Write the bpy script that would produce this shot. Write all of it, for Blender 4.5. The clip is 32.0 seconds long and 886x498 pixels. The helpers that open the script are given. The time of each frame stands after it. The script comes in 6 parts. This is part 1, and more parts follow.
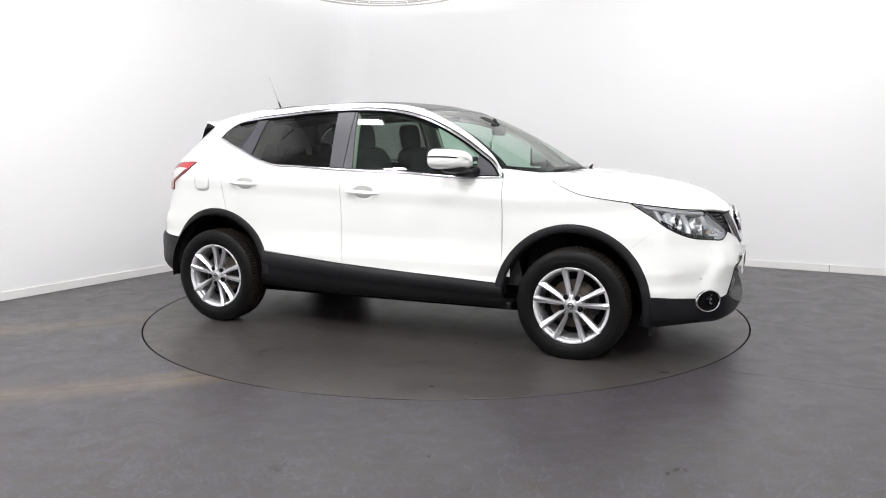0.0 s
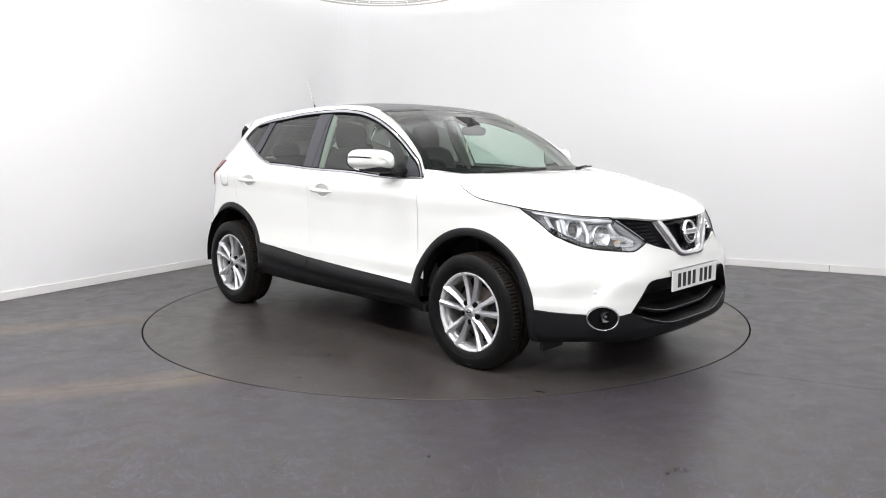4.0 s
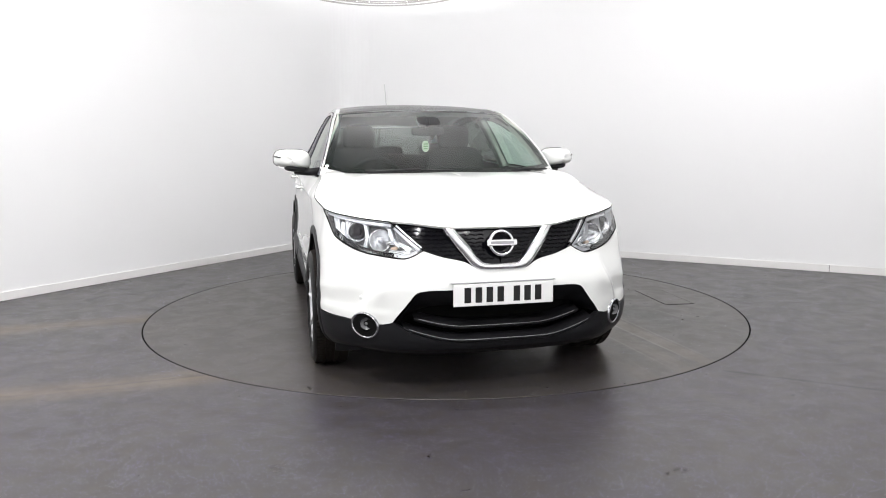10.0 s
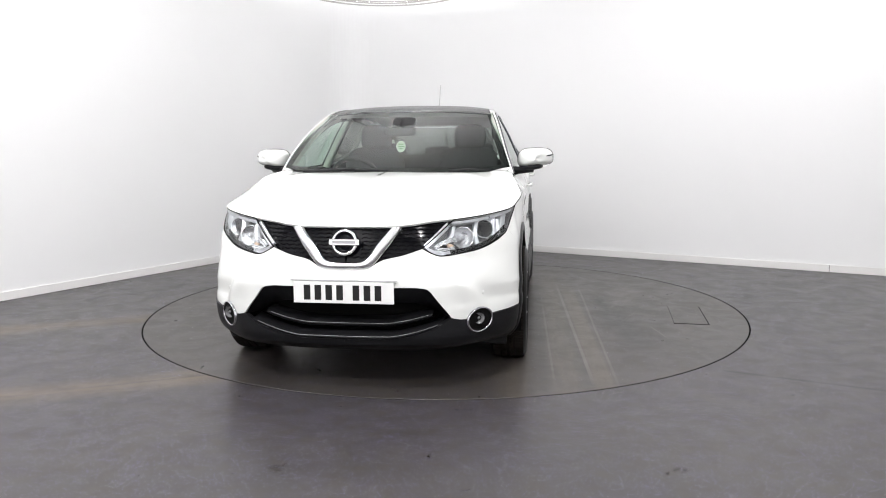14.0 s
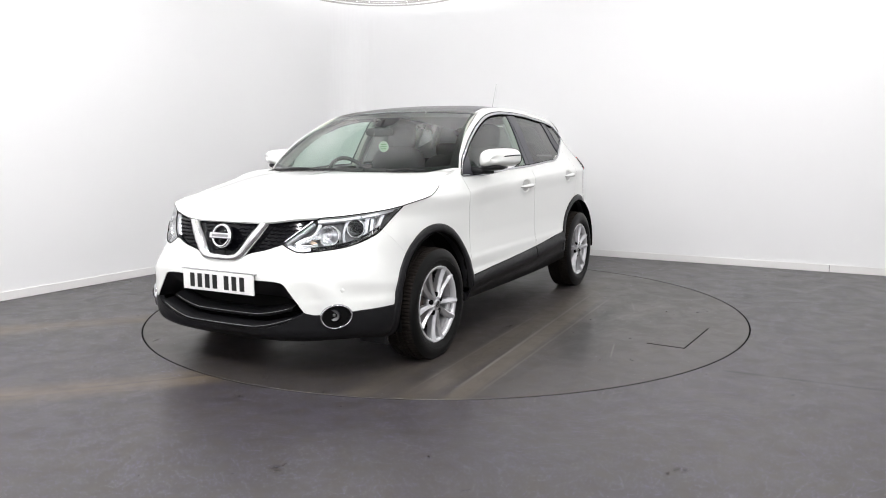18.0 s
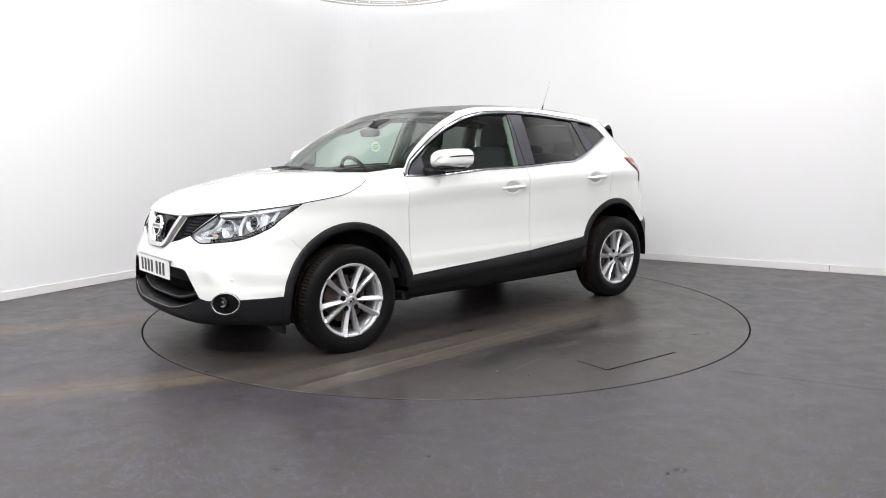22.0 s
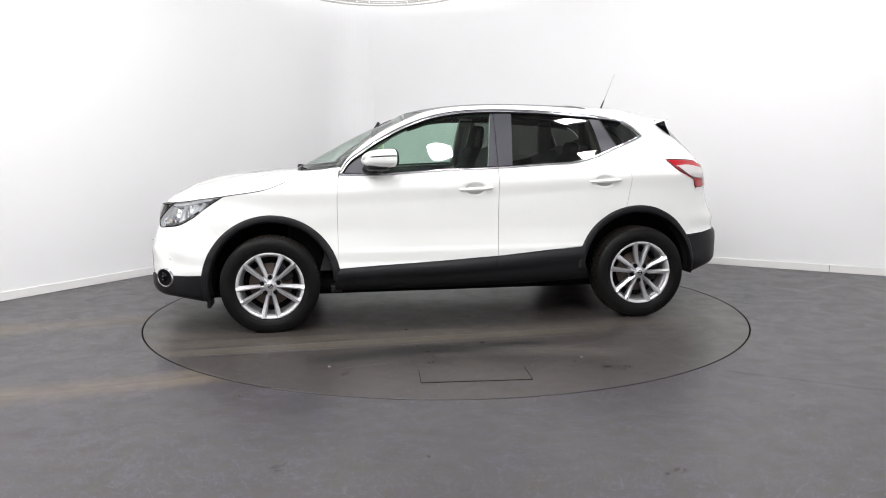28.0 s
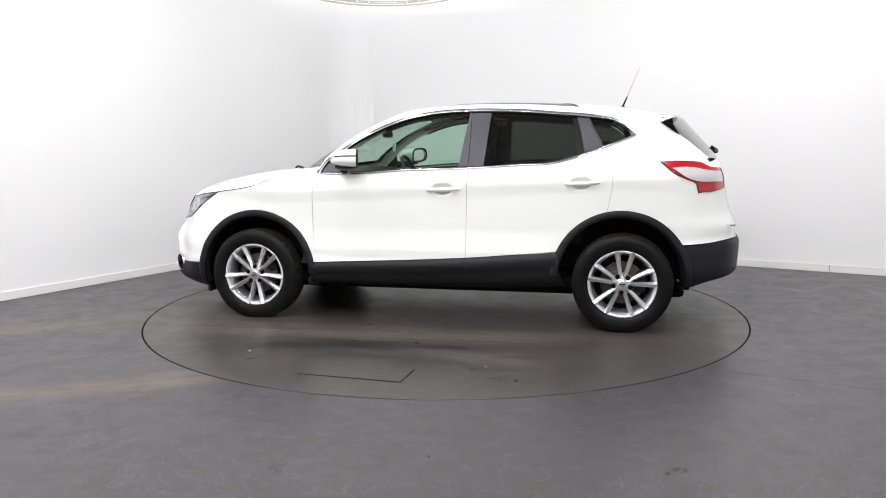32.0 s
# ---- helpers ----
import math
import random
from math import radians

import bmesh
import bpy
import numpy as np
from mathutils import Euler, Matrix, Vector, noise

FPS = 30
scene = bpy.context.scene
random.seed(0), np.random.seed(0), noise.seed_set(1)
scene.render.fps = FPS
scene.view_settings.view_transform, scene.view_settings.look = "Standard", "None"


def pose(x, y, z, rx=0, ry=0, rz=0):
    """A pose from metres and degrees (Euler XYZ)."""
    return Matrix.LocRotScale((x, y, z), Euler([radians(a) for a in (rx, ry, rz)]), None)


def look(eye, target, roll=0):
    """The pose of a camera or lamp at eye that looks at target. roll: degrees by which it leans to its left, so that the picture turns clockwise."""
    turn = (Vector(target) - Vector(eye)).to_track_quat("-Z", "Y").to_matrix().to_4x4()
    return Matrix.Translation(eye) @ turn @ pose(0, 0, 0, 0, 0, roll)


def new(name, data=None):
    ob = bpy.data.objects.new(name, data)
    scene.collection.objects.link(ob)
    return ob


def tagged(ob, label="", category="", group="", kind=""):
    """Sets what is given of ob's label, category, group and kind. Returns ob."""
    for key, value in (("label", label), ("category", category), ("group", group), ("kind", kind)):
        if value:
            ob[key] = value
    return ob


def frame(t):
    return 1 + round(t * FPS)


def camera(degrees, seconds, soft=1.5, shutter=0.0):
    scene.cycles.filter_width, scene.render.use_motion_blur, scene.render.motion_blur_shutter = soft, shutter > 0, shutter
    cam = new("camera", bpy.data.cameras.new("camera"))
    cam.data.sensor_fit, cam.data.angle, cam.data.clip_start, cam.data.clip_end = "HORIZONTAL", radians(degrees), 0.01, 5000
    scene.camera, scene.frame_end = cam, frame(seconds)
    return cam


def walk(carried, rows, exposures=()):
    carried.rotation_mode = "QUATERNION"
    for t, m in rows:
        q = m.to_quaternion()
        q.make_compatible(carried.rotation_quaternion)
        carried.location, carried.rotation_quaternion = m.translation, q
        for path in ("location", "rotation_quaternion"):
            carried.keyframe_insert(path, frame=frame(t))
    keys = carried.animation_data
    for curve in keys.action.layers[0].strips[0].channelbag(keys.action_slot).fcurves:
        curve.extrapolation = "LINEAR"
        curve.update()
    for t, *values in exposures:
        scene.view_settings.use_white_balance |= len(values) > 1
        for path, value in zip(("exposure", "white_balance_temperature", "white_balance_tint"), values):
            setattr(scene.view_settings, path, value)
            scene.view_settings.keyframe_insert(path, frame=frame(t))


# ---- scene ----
SECONDS = 32.0
TURNTABLE_R = 2.25
CAR_SHIFT = (-0.025, -0.231)

# ---------------- camera ----------------
cam = camera(61.3, SECONDS, 1.0)
EYE = (0.0, -5.851, 1.2515)
CAM_POSE = look(EYE, (EYE[0] - 0.0316, EYE[1] + 9.9085, EYE[2] - 1.3496), -0.311)
walk(cam, [(0, CAM_POSE), (SECONDS, CAM_POSE)], exposures=[(0, -0.53), (SECONDS, -0.53)])

# heading of the turntable and the car, degrees, second by second
TURN = [(0, -23.40), (2, -33.93), (4, -44.55), (6, -55.27), (8, -65.86), (10, -76.41), (12, -86.96), (14, -97.50),
        (16, -107.88), (18, -118.42), (20, -129.03), (22, -139.62), (24, -150.01), (26, -160.38), (28, -170.75),
        (30, -181.04), (32, -191.55)]

# ---------------- world and light ----------------
ROOM_TURN = -30.0
ROOM = pose(0, 0, 0, 0, 0, ROOM_TURN)
WALL_FAR, WALL_LEFT, WALL_NEAR, WALL_RIGHT, CEILING = 3.205, 3.333, 7.2, 5.6, 4.6

world = bpy.data.worlds.new("world")
scene.world = world
world.use_nodes = True
world.node_tree.nodes["Background"].inputs[0].default_value = (0.9, 0.95, 1.0, 1)
world.node_tree.nodes["Background"].inputs[1].default_value = 0.02

# square ceiling panels, in the room's own axes; the last seven are added fill
PANELS = [(-1.82, -2.8, 85), (2.62, -2.4, 78), (3.05, 0.05, 62), (2.93, 1.43, 46), (1.6, -3.8, 165), (2.2, 2.0, 82), (2.2, 0.9, 80), (-2.2, -1.7, 82), (-0.5, -1.8, 120), (-1.9, -5.2, 265),
          (1.2, -6.2, 370), (4.9, -4.6, 320)]
PANEL_W, PANEL_D, PANEL_GAIN = 0.38, 0.38, 0.6
for px, py, watts in PANELS:
    lamp = bpy.data.lights.new("panel_light", "AREA")
    lamp.shape, lamp.size, lamp.size_y, lamp.energy, lamp.color = "RECTANGLE", PANEL_W - 0.06, PANEL_D - 0.06, watts * PANEL_GAIN, (1.0, 0.99, 0.995)
    ob = new("panel_light", lamp)
    ob.matrix_basis = ROOM @ pose(px, py, CEILING - 0.045)


# upward fill lamp added over the pendant, brightening the far corner off the ceiling
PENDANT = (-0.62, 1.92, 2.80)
lamp = bpy.data.lights.new("corner_fill_uplight", "AREA")
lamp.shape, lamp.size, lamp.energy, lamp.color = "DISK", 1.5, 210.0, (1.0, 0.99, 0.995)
new("corner_fill_uplight", lamp).matrix_basis = pose(PENDANT[0], PENDANT[1], PENDANT[2] + 0.075, 180, 0, 0)


# ---------------- materials ----------------
def material(name, color, rough=0.5, metal=0.0, coat=0.0, vary=0.0, scale=6.0, bump=0.0, bump_scale=80.0, spec=0.5, coat_rough=0.03):
    m = bpy.data.materials.new(name)
    m.use_nodes = True
    t = m.node_tree
    b = t.nodes["Principled BSDF"]
    b.inputs["Base Color"].default_value = (*color, 1)
    b.inputs["Roughness"].default_value = rough
    b.inputs["Metallic"].default_value = metal
    b.inputs["Coat Weight"].default_value = coat
    b.inputs["Coat Roughness"].default_value = coat_rough
    b.inputs["Specular IOR Level"].default_value = spec
    co = t.nodes.new("ShaderNodeTexCoord")
    if vary:
        n = t.nodes.new("ShaderNodeTexNoise")
        n.inputs["Scale"].default_value, n.inputs["Detail"].default_value = scale, 6
        t.links.new(co.outputs["Object"], n.inputs["Vector"])
        mx = t.nodes.new("ShaderNodeMix")
        mx.data_type = "RGBA"
        mx.inputs["A"].default_value = (*[c * (1 - vary) for c in color], 1)
        mx.inputs["B"].default_value = (*[min(1, c * (1 + vary)) for c in color], 1)
        t.links.new(n.outputs["Fac"], mx.inputs["Factor"])
        t.links.new(mx.outputs["Result"], b.inputs["Base Color"])
        r = t.nodes.new("ShaderNodeMapRange")
        r.inputs["To Min"].default_value, r.inputs["To Max"].default_value = max(0, rough - 0.07), min(1, rough + 0.07)
        t.links.new(n.outputs["Fac"], r.inputs["Value"])
        t.links.new(r.outputs["Result"], b.inputs["Roughness"])
    if bump:
        n2 = t.nodes.new("ShaderNodeTexNoise")
        n2.inputs["Scale"].default_value, n2.inputs["Detail"].default_value = bump_scale, 4
        t.links.new(co.outputs["Object"], n2.inputs["Vector"])
        bp = t.nodes.new("ShaderNodeBump")
        bp.inputs["Strength"].default_value, bp.inputs["Distance"].default_value = bump, 0.002
        t.links.new(n2.outputs["Fac"], bp.inputs["Height"])
        t.links.new(bp.outputs["Normal"], b.inputs["Normal"])
    return m


def glass(name, tint, base_gloss=0.06, rough=0.0, grazing=0.90):
    m = bpy.data.materials.new(name)
    m.use_nodes = True
    t = m.node_tree
    t.nodes.remove(t.nodes["Principled BSDF"])
    tr, gl = t.nodes.new("ShaderNodeBsdfTransparent"), t.nodes.new("ShaderNodeBsdfGlossy")
    tr.inputs["Color"].default_value = (*tint, 1)
    gl.inputs["Roughness"].default_value = rough
    # gloss that grows towards grazing view, the same from both sides of the pane
    lw, mx = t.nodes.new("ShaderNodeLayerWeight"), t.nodes.new("ShaderNodeMixShader")
    lw.inputs["Blend"].default_value = 0.5
    power, grow = t.nodes.new("ShaderNodeMath"), t.nodes.new("ShaderNodeMath")
    power.operation, grow.operation = "POWER", "MULTIPLY_ADD"
    power.inputs[1].default_value, grow.inputs[1].default_value, grow.inputs[2].default_value = 3.7, grazing, base_gloss
    t.links.new(lw.outputs["Facing"], power.inputs[0])
    t.links.new(power.outputs["Value"], grow.inputs[0])
    t.links.new(grow.outputs["Value"], mx.inputs["Fac"])
    t.links.new(tr.outputs["BSDF"], mx.inputs[1])
    t.links.new(gl.outputs["BSDF"], mx.inputs[2])
    t.links.new(mx.outputs["Shader"], t.nodes["Material Output"].inputs["Surface"])
    return m


def glowing(name, color, strength):
    m = material(name, color, 0.6)
    b = m.node_tree.nodes["Principled BSDF"]
    b.inputs["Emission Color"].default_value = (*color, 1)
    b.inputs["Emission Strength"].default_value = strength
    return m


def floor_material(name, base, brown, flecks, bands=(), worn=0.0):
    """Worn dark vinyl with fine pale and bluish flecks, broad scuffs and a soft sheen."""
    m = material(name, base, 0.36, spec=0.33)
    t = m.node_tree
    b = t.nodes["Principled BSDF"]
    co = t.nodes.new("ShaderNodeTexCoord")

    def node(kind, **values):
        n = t.nodes.new(kind)
        for k, v in values.items():
            n.inputs[k].default_value = v
        return n

    def mix(fac, a, c, blend="MIX"):
        n = t.nodes.new("ShaderNodeMix")
        n.data_type, n.blend_type = "RGBA", blend
        for key, v in (("Factor", fac), ("A", a), ("B", c)):
            if isinstance(v, (float, int)):
                n.inputs[key].default_value = v
            elif isinstance(v, tuple):
                n.inputs[key].default_value = v
            else:
                t.links.new(v, n.inputs[key])
        return n.outputs["Result"]

    def ramp(value, lo, hi):
        n = t.nodes.new("ShaderNodeMapRange")
        n.inputs["From Min"].default_value, n.inputs["From Max"].default_value = lo, hi
        t.links.new(value, n.inputs["Value"])
        return n.outputs["Result"]

    broad = node("ShaderNodeTexNoise", Scale=0.9, Detail=7.0, Roughness=0.6)
    scuff = node("ShaderNodeTexNoise", Scale=5.0, Detail=9.0, Roughness=0.72, Distortion=0.6)
    fine = node("ShaderNodeTexNoise", Scale=160.0, Detail=3.0)
    for n in (broad, scuff, fine):
        t.links.new(co.outputs["Object"], n.inputs["Vector"])
    color = mix(ramp(broad.outputs["Fac"], 0.35, 0.68), (*base, 1), (*brown, 1))
    color = mix(ramp(scuff.outputs["Fac"], 0.56, 0.75), color, (*[c * (1.5 + 0.3 * worn) for c in base], 1))
    color = mix(ramp(scuff.outputs["Fac"], 0.44, 0.28), color, (*[c * (0.62 - 0.14 * worn) for c in base], 1))
    if worn:
        scratch = node("ShaderNodeTexNoise", Scale=13.0, Detail=14.0, Roughness=0.82, Distortion=1.4)
        t.links.new(co.outputs["Object"], scratch.inputs["Vector"])
        color = mix(ramp(scratch.outputs["Fac"], 0.62, 0.74), color, (*[c * 2.6 for c in base], 1))
        color = mix(ramp(scratch.outputs["Fac"], 0.40, 0.28), color, (*[c * 0.4 for c in base], 1))
    mottle = node("ShaderNodeTexNoise", Scale=11.0, Detail=6.0, Roughness=0.7)
    t.links.new(co.outputs["Object"], mottle.inputs["Vector"])
    color = mix(ramp(mottle.outputs["Fac"], 0.45, 0.72), color, (base[0] * 1.2, base[1] * 1.12, base[2] * 1.32, 1))
    color = mix(ramp(mottle.outputs["Fac"], 0.48, 0.30), color, (base[0] * 1.25, base[1] * 1.1, base[2] * 0.85, 1))
    for size, density, tint, seed in ((215.0, 0.060, (0.66, 0.64, 0.68), 0.0), (235.0, 0.15, (0.34, 0.30, 0.62), 7.3), (250.0, 0.30, (0.105, 0.098, 0.118), 5.7), (75.0, 0.05, (0.018, 0.018, 0.018), 3.1)):
        v = node("ShaderNodeTexVoronoi", Scale=size)
        mp = node("ShaderNodeMapping", Location=(seed, seed, 0.0))
        t.links.new(co.outputs["Object"], mp.inputs["Vector"])
        t.links.new(mp.outputs["Vector"], v.inputs["Vector"])
        sep = t.nodes.new("ShaderNodeSeparateColor")
        t.links.new(v.outputs["Color"], sep.inputs["Color"])
        near = ramp(v.outputs["Distance"], 0.30, 0.25)
        # flecks come in loose clusters
        crowd = node("ShaderNodeMath")
        crowd.operation = "MULTIPLY_ADD"
        crowd.inputs[1].default_value, crowd.inputs[2].default_value = 6.4 * density * flecks, -2.4 * density * flecks
        t.links.new(mottle.outputs["Fac"], crowd.inputs[0])
        less = node("ShaderNodeMath")
        less.operation = "LESS_THAN"
        t.links.new(sep.outputs["Red"], less.inputs[0])
        t.links.new(crowd.outputs["Value"], less.inputs[1])
        pick = less.outputs["Value"]
        both = t.nodes.new("ShaderNodeMath")
        both.operation = "MULTIPLY"
        t.links.new(near, both.inputs[0])
        t.links.new(pick, both.inputs[1])
        color = mix(both.outputs["Value"], color, (*tint, 1))
    for cx, cy, turn, length, width, tint, strength, sharp in bands:
        mp = node("ShaderNodeMapping", Location=(cx, cy, 0.0), Rotation=(0.0, 0.0, radians(turn)))
        mp.vector_type = "TEXTURE"
        t.links.new(co.outputs["Object"], mp.inputs["Vector"])
        sep = t.nodes.new("ShaderNodeSeparateXYZ")
        t.links.new(mp.outputs["Vector"], sep.inputs["Vector"])
        fac = None
        for axis, half, soft_edge in (("X", length / 2, 0.35 * length * (1 - sharp) + 0.01 * sharp), ("Y", width / 2, width * 0.5 * (1 - sharp) + 0.0008 * sharp)):
            ab = t.nodes.new("ShaderNodeMath")
            ab.operation = "ABSOLUTE"
            t.links.new(sep.outputs[axis], ab.inputs[0])
            f = ramp(ab.outputs["Value"], half + soft_edge * 0.5, half - soft_edge * 0.5)
            if fac is None:
                fac = f
            else:
                mu = t.nodes.new("ShaderNodeMath")
                mu.operation = "MULTIPLY"
                t.links.new(fac, mu.inputs[0])
                t.links.new(f, mu.inputs[1])
                fac = mu.outputs["Value"]
        wear = node("ShaderNodeMapping", Scale=(1.5, 14.0, 1.0))
        t.links.new(mp.outputs["Vector"], wear.inputs["Vector"])
        streak = node("ShaderNodeTexNoise", Scale=1.6, Detail=8.0, Roughness=0.65)
        t.links.new(wear.outputs["Vector"], streak.inputs["Vector"])
        mu = t.nodes.new("ShaderNodeMath")
        mu.operation = "MULTIPLY"
        t.links.new(fac, mu.inputs[0])
        t.links.new(ramp(streak.outputs["Fac"], 0.32 - 0.4 * sharp, 0.68 - 0.4 * sharp), mu.inputs[1])
        mv = t.nodes.new("ShaderNodeMath")
        mv.operation = "MULTIPLY"
        mv.inputs[1].default_value = strength
        t.links.new(mu.outputs["Value"], mv.inputs[0])
        color = mix(mv.outputs["Value"], color, (*tint, 1))
    t.links.new(color, b.inputs["Base Color"])
    rr = t.nodes.new("ShaderNodeMapRange")
    rr.inputs["From Min"].default_value, rr.inputs["From Max"].default_value = 0.3, 0.7
    rr.inputs["To Min"].default_value, rr.inputs["To Max"].default_value = 0.26, 0.42
    t.links.new(scuff.outputs["Fac"], rr.inputs["Value"])
    t.links.new(rr.outputs["Result"], b.inputs["Roughness"])
    bp = node("ShaderNodeBump", Strength=0.12, Distance=0.002)
    t.links.new(fine.outputs["Fac"], bp.inputs["Height"])
    t.links.new(bp.outputs["Normal"], b.inputs["Normal"])
    return m


M_WALL = material("white_wall_paint", (0.784, 0.784, 0.786), 0.7, vary=0.015, scale=1.2, bump=0.05, bump_scale=140)
M_SKIRT = material("skirting_paint", (0.74, 0.73, 0.72), 0.45, vary=0.03, scale=4)
M_CEIL = material("grey_ceiling_paint", (0.45, 0.45, 0.45), 0.9, vary=0.02, scale=1)
TAN, PALE, SOOT, JOINT, CHALK = (0.118, 0.092, 0.060), (0.085, 0.072, 0.060), (0.012, 0.012, 0.012), (0.004, 0.004, 0.004), (0.13, 0.122, 0.112)
TRACK = (0.088, 0.076, 0.061)
M_FLOOR = floor_material("speckled_vinyl_floor", (0.0332, 0.0311, 0.0325), (0.040, 0.036, 0.0327), 1.0, [
    (-2.75, -0.62, 21.0, 1.9, 0.24, TAN, 1.0, 0.0), (-1.95, -2.06, 19.5, 1.9, 0.26, TAN, 1.0, 0.0), (-3.6, -1.0, 21.0, 1.4, 0.34, TAN, 0.8, 0.0),
    (2.62, -2.33, -27.3, 2.4, 0.020, JOINT, 1.0, 1.0), (-1.745, -2.20, -16.0, 0.13, 0.010, SOOT, 0.8, 0.8), (-2.62, -0.66, 14.0, 0.30, 0.012, SOOT, 0.6, 0.6), (-1.55, -1.90, 21.5, 0.70, 0.012, SOOT, 0.55, 0.6), (-1.50, -1.94, 21.0, 0.90, 0.014, PALE, 0.9, 0.5)])
M_DISC = floor_material("turntable_vinyl", (0.0385, 0.0352, 0.0335), (0.0500, 0.0445, 0.0395), 0.08, [
    (0.35, 0.86, 1.5, 3.8, 0.16, TRACK, 0.75, 0.2), (1.55, 0.62, 3.0, 1.5, 0.20, TRACK, 0.7, 0.0), (0.60, 1.04, 2.6, 2.9, 0.11, TRACK, 0.85, 0.45), (0.45, 0.965, 3.0, 2.6, 0.020, CHALK, 0.8, 0.6),
    (0.5, 1.125, 1.8, 2.6, 0.016, CHALK, 0.55, 0.5), (0.9, 0.80, 2.0, 1.9, 0.014, CHALK, 0.5, 0.5), (-0.2, -0.85, 0.0, 3.0, 0.2, TRACK, 0.5, 0.0),
    (0.10, 1.27, -3.0, 1.0, 0.20, SOOT, 1.0, 0.1), (0.62, 1.33, 6.0, 0.8, 0.16, SOOT, 0.9, 0.1), (-0.20, 1.24, 2.0, 0.36, 0.07, SOOT, 1.0, 0.3), (0.35, 1.48, -4.0, 1.5, 0.30, SOOT, 0.55, 0.0),
    (-0.45, 1.42, -14.0, 0.8, 0.20, CHALK, 0.55, 0.0), (-0.62, 1.34, 18.0, 0.35, 0.012, CHALK, 0.5, 0.3), (0.25, 1.40, -22.0, 0.4, 0.010, CHALK, 0.35, 0.3), (0.70, 1.55, 12.0, 0.3, 0.010, CHALK, 0.7, 0.4)], worn=1.7)
M_GAP = material("dark_gap", (0.004, 0.004, 0.004), 0.95, spec=0.03)
M_PAINT = material("pearl_white_paint", (0.735, 0.745, 0.724), 0.35, coat=1.0, vary=0.008, scale=3)
M_CLAD = material("black_grained_plastic", (0.0085, 0.0085, 0.0098), 0.42, vary=0.12, scale=10, bump=0.25, bump_scale=420, spec=0.22)
M_TRIM = material("satin_pillar_trim", (0.035, 0.035, 0.045), 0.38, vary=0.05, scale=8)
M_BLACK = material("gloss_black_plastic", (0.003, 0.003, 0.0045), 0.12, spec=0.17)
M_DARK = material("matt_black", (0.004, 0.004, 0.004), 0.9, spec=0.1)
M_CHROME = material("chrome", (0.52, 0.52, 0.55), 0.12, 1.0, vary=0.02, scale=12)
M_BRIGHT = material("satin_chrome", (0.82, 0.82, 0.83), 0.20, 1.0, vary=0.03, scale=14)
M_ROOFGLASS = material("roof_glass_black", (0.010, 0.0105, 0.012), 0.22, spec=0.12)
M_EDGE = material("dull_silver_edge", (0.30, 0.30, 0.31), 0.35, 0.6)
M_SILVER = material("machined_alloy", (0.58, 0.58, 0.60), 0.30, 0.75, vary=0.05, scale=20)
M_RUBBER = material("tyre_rubber", (0.006, 0.006, 0.006), 0.34, vary=0.3, scale=14, bump=0.2, bump_scale=160, spec=0.11)
M_DUST = material("dusty_tread", (0.0125, 0.0098, 0.0082), 0.85, vary=0.5, scale=18, spec=0.15)
M_RUST = material("brake_disc_iron", (0.085, 0.065, 0.055), 0.6, 0.3, vary=0.25, scale=16)
M_GLASS = glass("green_tinted_glass", (0.66, 0.80, 0.72))
M_SCREEN = glass("windscreen_glass", (0.72, 0.84, 0.78), 0.045, grazing=0.70)
M_REARGLASS = glass("rear_screen_glass", (0.22, 0.235, 0.225), 0.25)
M_PRIVACY = glass("privacy_glass", (0.185, 0.195, 0.187), 0.05, grazing=0.80)
M_LENS = glass("clear_lens", (0.93, 0.95, 0.96))
M_RED = material("red_lamp_lens", (0.38, 0.006, 0.014), 0.16, coat=0.25, spec=0.4, vary=0.12, scale=40)
M_CLEARLAMP = material("clear_lamp_lens", (0.50, 0.47, 0.48), 0.15, coat=1.0)
M_AMBER = material("pale_amber_bulb", (0.60, 0.45, 0.34), 0.25)
M_LINING = material("grey_roof_lining", (0.42, 0.41, 0.38), 0.9, vary=0.05, scale=5)
M_DASH = material("dashboard_plastic", (0.016, 0.016, 0.017), 0.65, bump=0.2, bump_scale=300, spec=0.25)
M_SEAT = material("charcoal_seat_cloth", (0.022, 0.022, 0.024), 0.95, vary=0.15, scale=30, bump=0.3, bump_scale=400)
M_PLATE = material("plate_white", (0.80, 0.80, 0.79), 0.35)
M_INK = material("plate_black", (0.008, 0.008, 0.008), 0.4)
M_MIRROR = material("mirror_glass", (0.9, 0.9, 0.9), 0.01, 1.0)
M_FRESH = material("pale_card", (0.78, 0.82, 0.70), 0.6)
M_LAMPSATIN = material("satin_lamp_trim", (0.58, 0.58, 0.60), 0.30, 0.9, vary=0.1, scale=30)
M_LAMPGREY = material("lamp_housing_grey", (0.15, 0.15, 0.155), 0.3, 0.5, vary=0.1, scale=20)
M_INTAKE = material("smooth_black_plastic", (0.006, 0.006, 0.007), 0.38, spec=0.16)
M_SPOT = glowing("small_lamp_glow", (1.0, 0.99, 0.97), 1.6)
M_REDDARK = material("dark_red_lens", (0.06, 0.004, 0.006), 0.15, coat=1.0)
M_GAPGREY = material("shaded_joint", (0.42, 0.42, 0.41), 0.7)
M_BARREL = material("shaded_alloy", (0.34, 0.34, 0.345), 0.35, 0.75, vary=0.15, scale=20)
M_LIP = material("bright_rim_lip", (0.66, 0.66, 0.68), 0.32, 0.5, vary=0.03, scale=20)
M_WHIP = material("grey_whip", (0.45, 0.45, 0.45), 0.4)
